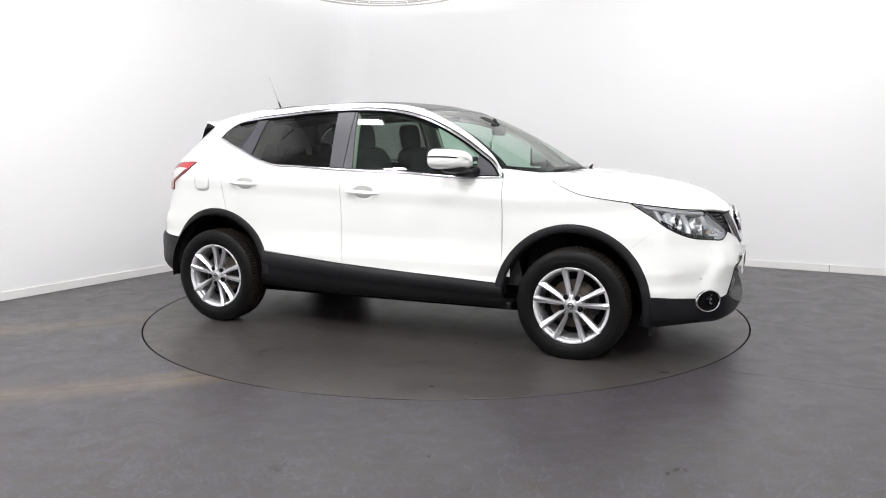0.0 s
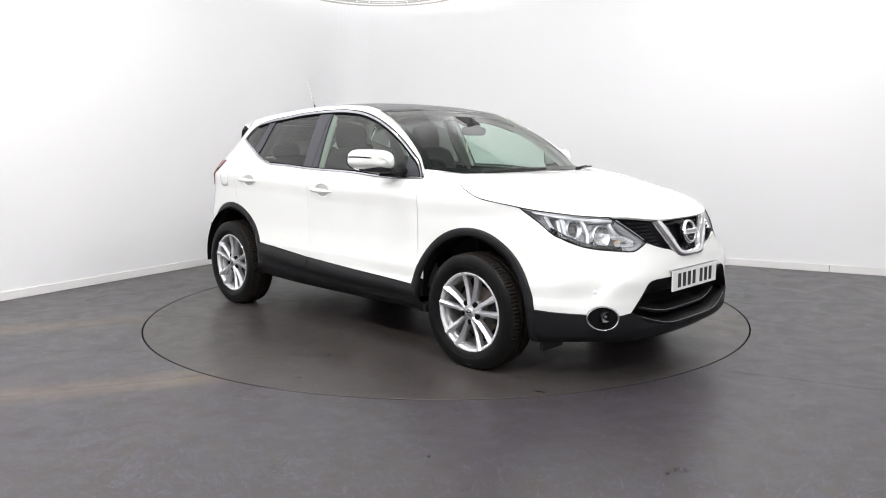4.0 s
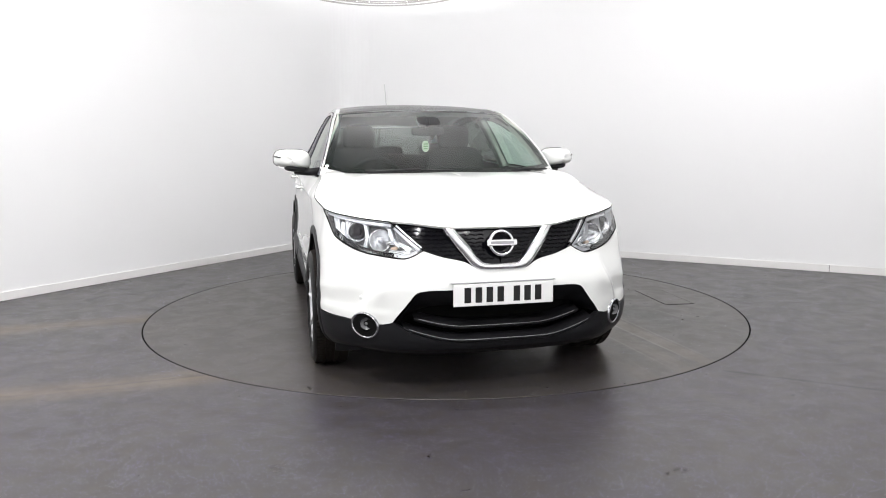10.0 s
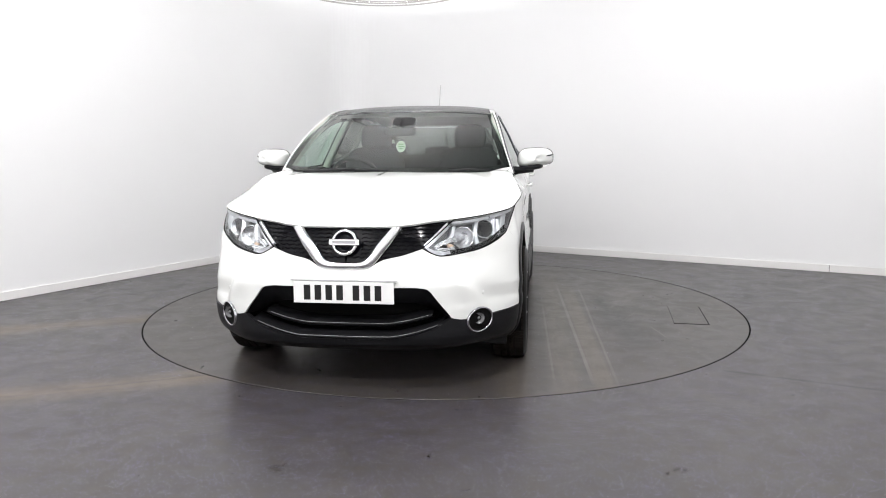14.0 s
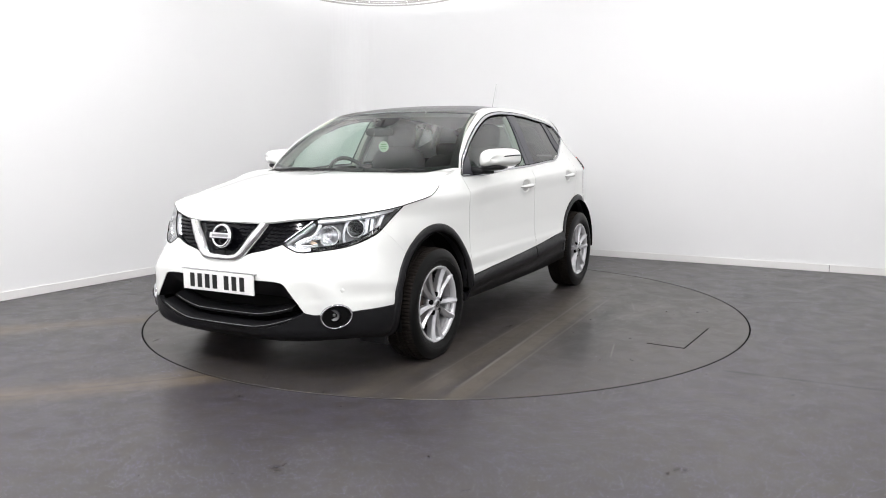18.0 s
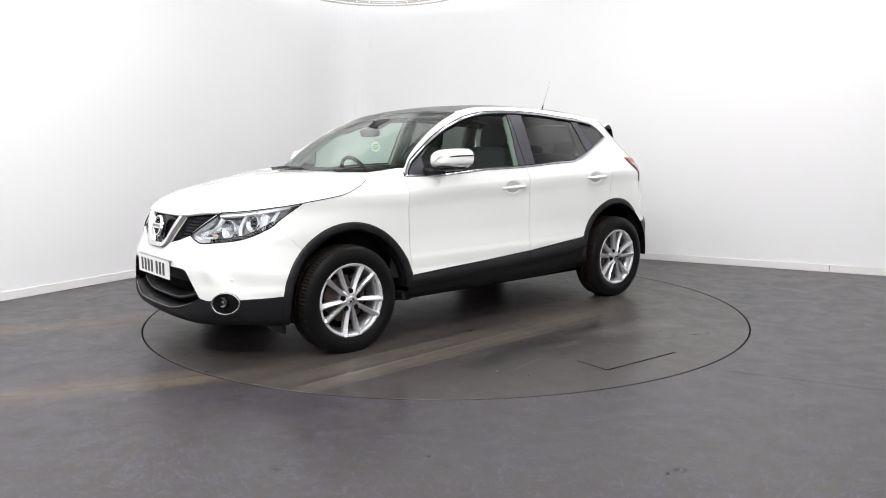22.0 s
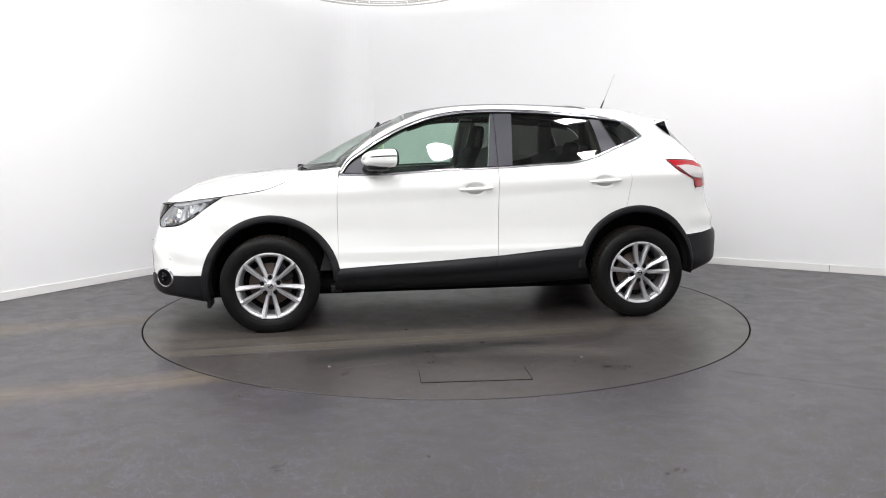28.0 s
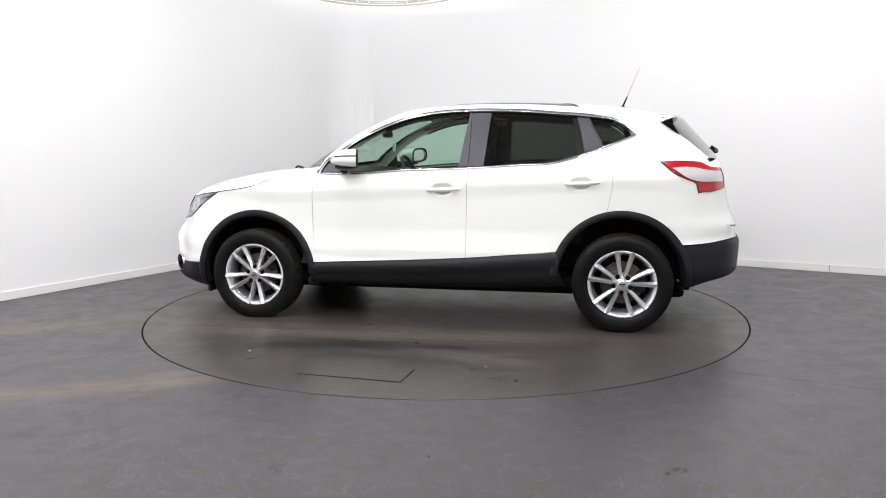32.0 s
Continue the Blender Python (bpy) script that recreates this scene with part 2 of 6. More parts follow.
M_FLAKE = material("dry_dirt", (0.22, 0.21, 0.20), 0.9, vary=0.3, scale=60)
M_BELT = material("belt_webbing", (0.32, 0.32, 0.31), 0.8, vary=0.1, scale=60)
M_LEAF = material("card_print", (0.25, 0.42, 0.20), 0.6)
M_RING = material("pale_ring_metal", (0.42, 0.41, 0.40), 0.35, 0.3)
M_GLOW = glowing("panel_diffuser", (1.0, 0.99, 0.97), 6.0)


# ---------------- mesh helpers ----------------
def part(name, bm, mat, parent=None, label="", smooth=True, kind=""):
    """One mesh object from a bmesh, under a thing or a part."""
    me = bpy.data.meshes.new(name)
    bm.to_mesh(me)
    bm.free()
    mats = mat if isinstance(mat, (list, tuple)) else [mat]
    for x in mats:
        me.materials.append(x)
    if smooth:
        me.polygons.foreach_set("use_smooth", [True] * len(me.polygons))
    ob = new(name, me)
    if parent:
        ob.parent = parent
    return tagged(ob, label=label, kind=kind)


def box(bm, x0, x1, y0, y1, z0, z1, bevel=0.0, m=None):
    r = bmesh.ops.create_cube(bm, size=1.0)["verts"]
    for v in r:
        v.co = Vector(((x0 + x1) / 2 + v.co.x * (x1 - x0), (y0 + y1) / 2 + v.co.y * (y1 - y0), (z0 + z1) / 2 + v.co.z * (z1 - z0)))
    if bevel:
        es = list({e for v in r for e in v.link_edges})
        r = list({v for f in bmesh.ops.bevel(bm, geom=es, offset=bevel, segments=2, profile=0.5, affect="EDGES")["faces"] for v in f.verts} | {v for v in r if v.is_valid})
    if m is not None:
        bmesh.ops.transform(bm, matrix=m, verts=r)
    return r


def tube(bm, pts, radius, seg=8, cap=True):
    """A round tube through points; radius may be a list."""
    pts = [Vector(p) for p in pts]
    rings = []
    for i, p in enumerate(pts):
        d = (pts[min(i + 1, len(pts) - 1)] - pts[max(i - 1, 0)]).normalized()
        a = d.orthogonal().normalized() if i == 0 else (prev - d * prev.dot(d)).normalized()
        prev = a
        c = d.cross(a)
        r = radius[i] if isinstance(radius, (list, tuple)) else radius
        rings.append([bm.verts.new(p + a * r * math.cos(k * 2 * math.pi / seg) + c * r * math.sin(k * 2 * math.pi / seg)) for k in range(seg)])
    for r0, r1 in zip(rings, rings[1:]):
        for k in range(seg):
            bm.faces.new((r0[k], r0[(k + 1) % seg], r1[(k + 1) % seg], r1[k]))
    if cap:
        bm.faces.new(rings[0][::-1])
        bm.faces.new(rings[-1])


def lathe(bm, profile, seg=48, axis="y", centre=(0, 0, 0)):
    """Turns a profile of (radius, along) round an axis; closed where the radius is nil."""
    rings = []
    for r, h in profile:
        ring = []
        for k in range(seg if r > 1e-6 else 1):
            a = 2 * math.pi * k / seg
            p = {"y": (r * math.cos(a), h, r * math.sin(a)), "z": (r * math.cos(a), r * math.sin(a), h), "x": (h, r * math.cos(a), r * math.sin(a))}[axis]
            ring.append(bm.verts.new(Vector(p) + Vector(centre)))
        rings.append(ring)
    for r0, r1 in zip(rings, rings[1:]):
        for k in range(seg):
            q = [r0[k % len(r0)], r0[(k + 1) % len(r0)], r1[(k + 1) % len(r1)], r1[k % len(r1)]]
            q = list(dict.fromkeys(q))
            if len(q) > 2:
                bm.faces.new(q)


def spl(table, x):
    """A smooth curve through (x, y) pairs, never over-swinging."""
    xs, ys = np.array([a for a, _ in table], float), np.array([b for _, b in table], float)
    h, d = np.diff(xs), np.diff(ys) / np.diff(xs)
    m = np.zeros(len(xs))
    m[0], m[-1] = d[0], d[-1]
    for i in range(1, len(xs) - 1):
        m[i] = 0 if d[i - 1] * d[i] <= 0 else 2 * d[i - 1] * d[i] / (d[i - 1] + d[i])
    x = np.clip(np.asarray(x, float), xs[0], xs[-1])
    i = np.clip(np.searchsorted(xs, x) - 1, 0, len(xs) - 2)
    t = (x - xs[i]) / h[i]
    return ((1 + 2 * t) * (1 - t) ** 2) * ys[i] + t * (1 - t) ** 2 * h[i] * m[i] + t * t * (3 - 2 * t) * ys[i + 1] + t * t * (t - 1) * h[i] * m[i + 1]


def through_points(pts, n):
    """n points along a smooth curve through the given ones, evenly spread."""
    p = np.array(pts, float)
    if len(p) == 2:
        return p[0] + (p[1] - p[0]) * np.linspace(0, 1, n)[:, None]
    q = np.vstack([2 * p[0] - p[1], p, 2 * p[-1] - p[-2]])
    out = []
    for i in range(1, len(q) - 2):
        t0, t1, t2 = (max(1e-6, np.linalg.norm(q[k + 1] - q[k]) ** 0.5) for k in (i - 1, i, i + 1))
        m1 = ((q[i] - q[i - 1]) / t0 - (q[i + 1] - q[i - 1]) / (t0 + t1) + (q[i + 1] - q[i]) / t1) * t1
        m2 = ((q[i + 1] - q[i]) / t1 - (q[i + 2] - q[i]) / (t1 + t2) + (q[i + 2] - q[i + 1]) / t2) * t1
        t = np.linspace(0, 1, 24, endpoint=False)[:, None]
        out.append((2 * t ** 3 - 3 * t ** 2 + 1) * q[i] + (t ** 3 - 2 * t ** 2 + t) * m1 + (-2 * t ** 3 + 3 * t ** 2) * q[i + 1] + (t ** 3 - t ** 2) * m2)
    d = np.vstack(out + [p[-1:]])
    s = np.concatenate([[0], np.cumsum(np.linalg.norm(np.diff(d, axis=0), axis=1))])
    w = np.linspace(0, s[-1], n)
    return np.stack([np.interp(w, s, d[:, k]) for k in range(d.shape[1])], 1)


def coons(bottom, top, left, right):
    """Fills four edges: bottom and top run left to right, left and right bottom to top."""
    nu, nv = len(bottom), len(left)
    u, v = np.linspace(0, 1, nu)[:, None, None], np.linspace(0, 1, nv)[None, :, None]
    b, t, l, r = bottom[:, None, :], top[:, None, :], left[None, :, :], right[None, :, :]
    return (1 - v) * b + v * t + (1 - u) * l + u * r - ((1 - u) * (1 - v) * bottom[0] + u * (1 - v) * bottom[-1] + (1 - u) * v * top[0] + u * v * top[-1])


def sheet(bm, grid, flip=False, rim=0.0, away=None):
    """A grid of points as quads; rim: depth of a turned-in edge, along the mean way away from the face normals."""
    g = np.asarray(grid)
    nu, nv = g.shape[:2]
    vs = [[bm.verts.new(g[i, j]) for j in range(nv)] for i in range(nu)]
    for i in range(nu - 1):
        for j in range(nv - 1):
            q = (vs[i][j], vs[i + 1][j], vs[i + 1][j + 1], vs[i][j + 1])
            bm.faces.new(q[::-1] if flip else q)
    if rim:
        du = np.gradient(g, axis=0)
        dv = np.gradient(g, axis=1)
        n = np.cross(du, dv)
        n /= np.maximum(np.linalg.norm(n, axis=2, keepdims=True), 1e-9)
        if flip:
            n = -n
        loop = [(i, 0) for i in range(nu)] + [(nu - 1, j) for j in range(1, nv)] + [(i, nv - 1) for i in range(nu - 2, -1, -1)] + [(0, j) for j in range(nv - 2, 0, -1)]
        a = [bm.verts.new(g[i, j]) for i, j in loop]
        b = [bm.verts.new(g[i, j] - n[i, j] * rim) for i, j in loop]
        for k in range(len(loop)):
            l = (k + 1) % len(loop)
            q = (a[k], b[k], b[l], a[l])
            bm.faces.new(q[::-1] if flip else q)


# ---------------- the room ----------------
def room_box(name, x0, x1, y0, y1, z0, z1, mat, label, kind="structure", category=""):
    bm = bmesh.new()
    box(bm, x0, x1, y0, y1, z0, z1)
    ob = part(name, bm, mat, None, label, smooth=False, kind=kind)
    ob.matrix_basis = ROOM
    return tagged(ob, category=category)


def floor():
    """One sheet with a round hole for the turntable, and a pit floor beneath it."""
    bm = bmesh.new()
    seg = 192
    ring, outer = [], []
    inv = ROOM.inverted()
    for k in range(seg):
        a = 2 * math.pi * k / seg
        d = Vector((math.cos(a), math.sin(a), 0))
        ring.append(bm.verts.new(d * (TURNTABLE_R + 0.006)))
        e = inv.to_3x3() @ d
        s = min((WALL_RIGHT if e.x > 0 else WALL_LEFT) / max(abs(e.x), 1e-6), (WALL_FAR if e.y > 0 else WALL_NEAR) / max(abs(e.y), 1e-6))
        outer.append(bm.verts.new(d * (s + 0.15)))
    low = [bm.verts.new(v.co + Vector((0, 0, -0.08))) for v in ring]
    for k in range(seg):
        l = (k + 1) % seg
        bm.faces.new((ring[k], outer[k], outer[l], ring[l]))
        bm.faces.new((ring[l], low[l], low[k], ring[k]))
    part("floor", bm, M_FLOOR, None, "worn dark grey vinyl floor with fine pale flecks", smooth=False, kind="structure")
    bm = bmesh.new()
    bmesh.ops.create_circle(bm, cap_ends=True, segments=96, radius=TURNTABLE_R + 0.2, matrix=pose(0, 0, -0.08))
    part("turntable_pit", bm, M_GAP, None, "dark bottom of the turntable pit", smooth=False, kind="structure")


def walls():
    t = 0.15
    r = 0.45
    # left and far wall are one sheet with a rounded corner between them
    path = [(-WALL_LEFT, -WALL_NEAR)] + [(-WALL_LEFT + r - r * math.cos(a), WALL_FAR - r + r * math.sin(a)) for a in np.linspace(0, math.pi / 2, 14)] + [(WALL_RIGHT, WALL_FAR)]

    def run(name, pts, z0, z1, depth, mat, label, inset=0.0):
        bm = bmesh.new()
        rows = []
        for i, p in enumerate(pts):
            a, b = Vector(pts[max(i - 1, 0)]), Vector(pts[min(i + 1, len(pts) - 1)])
            d = (b - a).normalized()
            n = Vector((d.y, -d.x))
            q0, q1 = Vector(p) + n * inset, Vector(p) - n * depth
            rows.append([bm.verts.new((q.x, q.y, z)) for q, z in ((q0, z0), (q0, z1), (q1, z1), (q1, z0))])
        for r0, r1 in zip(rows, rows[1:]):
            for k in range(4):
                bm.faces.new((r0[k], r1[k], r1[(k + 1) % 4], r0[(k + 1) % 4]))
        bm.faces.new(rows[0])
        bm.faces.new(rows[-1][::-1])
        bmesh.ops.recalc_face_normals(bm, faces=bm.faces)
        ob = part(name, bm, mat, None, label, smooth=False, kind="structure")
        ob.matrix_basis = ROOM
        return ob
    run("wall_studio", path, 0.0, CEILING, t, M_WALL, "plain white painted studio walls with a rounded corner")
    run("baseboard", path, 0.002, 0.074, -0.001, M_SKIRT, "low off-white skirting board", inset=0.014)
    room_box("trim_joint", 2.555, 2.559, WALL_FAR - 0.0160, WALL_FAR - 0.0135, 0.004, 0.075, M_TRIM, "thin dark joint between two skirting boards")
    room_box("wall_near", -WALL_LEFT - t, WALL_RIGHT + t, -WALL_NEAR - t, -WALL_NEAR, 0, CEILING, M_WALL, "plain white painted wall")
    room_box("wall_right", WALL_RIGHT, WALL_RIGHT + t, -WALL_NEAR, WALL_FAR, 0, CEILING, M_WALL, "plain white painted wall")
    room_box("ceiling", -WALL_LEFT - t, WALL_RIGHT + t, -WALL_NEAR - t, WALL_FAR + t, CEILING, CEILING + 0.1, M_CEIL, "matt grey painted ceiling")


def ceiling_lights():
    for px, py, watts in PANELS:
        base = new("ceiling_light")
        base.matrix_basis = ROOM @ pose(px, py, CEILING)
        tagged(base, "small square white light panel on the unseen ceiling, most of them added as fill", "light", "ceiling light panels")
        bm = bmesh.new()
        for x0, x1, y0, y1 in ((-PANEL_W / 2, PANEL_W / 2, -PANEL_D / 2, -PANEL_D / 2 + 0.02), (-PANEL_W / 2, PANEL_W / 2, PANEL_D / 2 - 0.02, PANEL_D / 2),
                               (-PANEL_W / 2, -PANEL_W / 2 + 0.02, -PANEL_D / 2 + 0.02, PANEL_D / 2 - 0.02), (PANEL_W / 2 - 0.02, PANEL_W / 2, -PANEL_D / 2 + 0.02, PANEL_D / 2 - 0.02)):
            box(bm, x0, x1, y0, y1, -0.04, -0.001)
        part("frame", bm, M_SKIRT, base, smooth=False)
        bm = bmesh.new()
        box(bm, -PANEL_W / 2 + 0.02, PANEL_W / 2 - 0.02, -PANEL_D / 2 + 0.02, PANEL_D / 2 - 0.02, -0.03, -0.001)
        part("diffuser", bm, M_GLOW, base, "glowing diffuser", smooth=False)


def turntable():
    bm = bmesh.new()
    seg, r = 192, TURNTABLE_R - 0.006
    rings = []
    for rad, z in ((0.0, 0.0), (r * 0.5, 0.0), (r - 0.002, 0.0), (r, -0.002), (r, -0.06)):
        rings.append([bm.verts.new((rad * math.cos(2 * math.pi * k / seg), rad * math.sin(2 * math.pi * k / seg), z)) for k in range(seg if rad else 1)])
    for r0, r1 in zip(rings, rings[1:]):
        for k in range(seg):
            q = list(dict.fromkeys((r0[k % len(r0)], r1[k], r1[(k + 1) % seg], r0[(k + 1) % len(r0)])))
            bm.faces.new(q)
    ring = bmesh.new()
    lathe(ring, [(TURNTABLE_R - 0.0058, -0.0025), (TURNTABLE_R + 0.0055, -0.0025)], 192, "z")
    part("edge_joint", ring, M_GAP, None, "black joint round the turntable", smooth=False, kind="structure")
    return tagged(part("turntable", bm, M_DISC, None, "round floor-level turntable in scuffed dark grey vinyl", smooth=False), category="turntable")


floor()
walls()
ceiling_lights()
disc = turntable()
car = tagged(new("car"), "pearl white compact crossover with black plastic cladding on the turntable", "car")


# ---------------- the car: body surface ----------------
# half outline in plan at mid height, from the nose round the flank to the tail
OUTLINE = through_points([(2.215, 0), (2.208, 0.2), (2.18, 0.4), (2.11, 0.56), (1.99, 0.705), (1.867, 0.824), (1.76, 0.868), (1.6, 0.884), (1.3, 0.890), (0.85, 0.888), (0, 0.887),
                          (-0.85, 0.887), (-1.3, 0.882), (-1.6, 0.845), (-1.83, 0.775), (-2.0, 0.655), (-2.1, 0.45), (-2.14, 0.22), (-2.152, 0)], 700)
OUT_Q = np.concatenate([[0], np.cumsum(np.linalg.norm(np.diff(OUTLINE, axis=0), axis=1))])
Q_END = OUT_Q[-1]
WIDTH = [(0.15, 0.90), (0.22, 0.945), (0.28, 0.985), (0.36, 1.003), (0.43, 1.008), (0.47, 1.000), (0.53, 0.998), (0.57, 0.990), (0.70, 0.978), (0.85, 0.978), (0.94, 0.984),
         (0.965, 0.982), (1.00, 0.966), (1.06, 0.937), (1.12, 0.914), (1.25, 0.855), (1.38, 0.785), (1.50, 0.705), (1.56, 0.655)]
NOSE = [(0.15, -0.21), (0.22, -0.065), (0.265, -0.010), (0.31, 0.002), (0.37, 0.002), (0.45, 0.0), (0.55, 0.0), (0.62, -0.012), (0.70, -0.036), (0.78, -0.056), (0.86, -0.085), (0.94, -0.12), (1.1, -0.2)]
TAIL = [(0.15, 0.2), (0.3, 0.08), (0.40, 0.0), (0.58, -0.01), (0.64, 0.015), (0.70, 0.01), (0.80, 0.055), (0.95, 0.09), (1.1, 0.115), (1.2, 0.170), (1.32, 0.270), (1.45, 0.385), (1.56, 0.46)]


def ease(a, b, x):
    t = np.clip((x - a) / (b - a), 0, 1)
    return t * t * (3 - 2 * t)


def skin(q, z, out=0.0, sg=1):
    """Points of the body's skin: q metres round the outline from the nose, at height z; out: proud of it."""
    q, z = np.broadcast_arrays(np.asarray(q, float), np.asarray(z, float))

    def raw(q, z):
        x, y = np.interp(q, OUT_Q, OUTLINE[:, 0]), np.interp(q, OUT_Q, OUTLINE[:, 1])
        crease = 0.040 * (0.9 - np.clip(x, -1.3, 0.9))
        y = y * spl(WIDTH, np.where(z > 0.75, z - crease * ease(0.75, 0.9, z) * (1 - ease(1.0, 1.25, z)), z))
        x = x + spl(NOSE, z) * ease(1.2, 2.15, x) + spl(TAIL, z) * ease(-1.2, -2.05, x)
        # the nose is squarer low down and more pointed at the lamps
        x = x + np.exp(-((y - 0.60) / 0.17) ** 2) * ease(1.75, 1.95, x) * (0.034 * (1 - ease(0.55, 0.70, z)) - 0.018 * ease(0.66, 0.80, z))
        y = y - 0.045 * ease(-0.4, -1.4, x) * ease(1.08, 1.32, z) - 0.03 * ease(0.2, 0.85, x) * ease(0.95, 1.1, z) - 0.028 * ease(1.2, 1.65, x) * ease(0.72, 0.92, z)
        return np.stack([x, y, z], -1)
    p = raw(q, z)
    if out:
        h = 0.004
        a = raw(np.clip(q + h, 0, Q_END), z) - raw(np.clip(q - h, 0, Q_END), z)
        b = raw(q, z + h) - raw(q, z - h)
        n = np.cross(a, b)
        n /= np.maximum(np.linalg.norm(n, axis=-1, keepdims=True), 1e-9)
        p = p + n * out
    return p * np.array([1, sg, 1])


def q_at(kind, value, z):
    """The place round the outline where the skin at height z has that x, or, on the nose or tail, that y."""
    q = np.linspace(0, Q_END, 900)
    p = skin(q, z)
    if kind == "x":
        return float(np.interp(-value, -p[:, 0], q))
    half = q < Q_END / 2
    if kind == "y":
        return float(np.interp(value, p[half, 1], q[half]))
    return float(np.interp(-value, -p[~half, 1], q[~half]))


def line(pts, n):
    """A smooth line on the skin, as n (q, z) pairs. Points are (x, z), or ("y", y, z) on the nose and ("r", y, z) on the tail."""
    flat = [(q_at("x", p[0], p[1]), p[1]) if len(p) == 2 else (q_at(p[0], p[1], p[2]), p[2]) for p in pts]
    return through_points(flat, n)


def polyline(*runs):
    """Several lines end to end as one edge with its corners kept: (points, share) pairs."""
    return np.vstack([r if i == 0 else r[1:] for i, r in enumerate(runs)])


def arc(cx, cz, r, a0, a1, n):
    """Points (x, z) on a circle in side view, degrees from the front."""
    return [(cx + r * math.cos(radians(a)), cz + r * math.sin(radians(a))) for a in np.linspace(a0, a1, n)]


def resample(edge, n):
    s = np.concatenate([[0], np.cumsum(np.linalg.norm(np.diff(edge, axis=0), axis=1))])
    w = np.linspace(0, s[-1], n)
    return np.stack([np.interp(w, s, edge[:, k]) for k in range(edge.shape[1])], 1)


def region(bottom, top, left, right, nu, nv):
    return coons(resample(bottom, nu), resample(top, nu), resample(left, nv), resample(right, nv))


def panel(bm, uv, sg, out=0.0, rim=0.012, bowl=None):
    """A panel of the skin. Its left edge lies further to the front. bowl: (x, z) of a hollow behind a door handle."""
    g = skin(uv[..., 0], uv[..., 1], out, sg)
    if bowl:
        d = ((g[..., 0] - bowl[0]) / 0.085) ** 2 + ((g[..., 2] - bowl[1]) / 0.048) ** 2
        g[..., 1] -= sg * 0.016 * ease(1.0, 0.35, d)
    sheet(bm, g, flip=(sg < 0), rim=rim)


ARCH_F, ARCH_R = (1.325, 0.335), (-1.303, 0.358)
R_OUT, R_IN = 0.467, 0.418
SILL = [(0.885, 0.427), (0.57, 0.444), (0.18, 0.462), (-0.26, 0.488), (-0.61, 0.518), (-0.905, 0.545)]
BELT = [(0.852, 1.068), (0.57, 1.066), (0.174, 1.092), (-0.263, 1.106), (-0.62, 1.127), (-0.82, 1.137), (-0.987, 1.176), (-1.177, 1.246), (-1.32, 1.298), (-1.388, 1.328)]
HEADER = [(0.842, 1.074), (0.79, 1.150), (0.69, 1.222), (0.576, 1.297), (0.378, 1.397), (0.175, 1.465), (-0.027, 1.498), (-0.269, 1.509), (-0.632, 1.499), (-0.834, 1.482), (-1.064, 1.463), (-1.24, 1.436), (-1.33, 1.385), (-1.388, 1.328)]
SHUT_F = [(0.872, 0.429), (0.872, 0.71), (0.870, 0.95), (0.855, 1.066)]
SHUT_B = [(-0.248, 0.487), (-0.252, 0.78), (-0.259, 1.105)]
SHUT_R = [(-1.205, 0.815), (-1.224, 0.914), (-1.239, 1.013), (-1.216, 1.131), (-1.165, 1.240)]
BONNET_CUT = [(1.628, 0.932), (1.38, 0.967), (1.315, 0.984), (1.205, 1.030), (1.150, 1.064)]
# where the bonnet's edge leaves the flank and turns in towards the screen
BONNET_TURN = [(1.156, 0.775, 1.056), (1.100, 0.705, 1.080), (1.050, 0.655, 1.092)]
RAIL = [(0.845, 1.110), (0.78, 1.195), (0.576, 1.347), (0.378, 1.445), (0.25, 1.497), (0.06, 1.533), (-0.3, 1.550), (-0.65, 1.543), (-1.06, 1.515), (-1.3, 1.487), (-1.50, 1.455)]
LAMP_TOP = [(1.628, 0.932), (1.80, 0.908), ("y", 0.655, 0.890), ("y", 0.535, 0.879)]
LAMP_BACK = [(1.628, 0.932), (1.74, 0.859), (1.82, 0.797)]
LAMP_LOW = [(1.82, 0.797), ("y", 0.69, 0.733), ("y", 0.585, 0.713), ("y", 0.478, 0.704)]
SEAM_F = [(1.6555, 0.6650), (1.735, 0.742), (1.800, 0.812)]


def front_arch_at(sg):
    """Centre of the front arch and the wing seam above it."""
    d = 0.0 if sg > 0 else -0.024
    return (ARCH_F[0] + d, ARCH_F[1]), [(SEAM_F[0][0] + d, SEAM_F[0][1]), (SEAM_F[1][0] + d * 0.5, SEAM_F[1][1]), SEAM_F[2]]


def cut(pts, x0, x1):
    """Part of a run of (x, z) points between two x values, the ends put in by interpolation."""
    f = lambda x: float(spl(sorted((p[0], p[1]) for p in pts), x))
    return [(x0, f(x0))] + [p for p in pts if x1 < p[0] < x0] + [(x1, f(x1))]


def up(pts, dz, dx=0.0):
    return [(x + dx, z + dz) for x, z in pts]


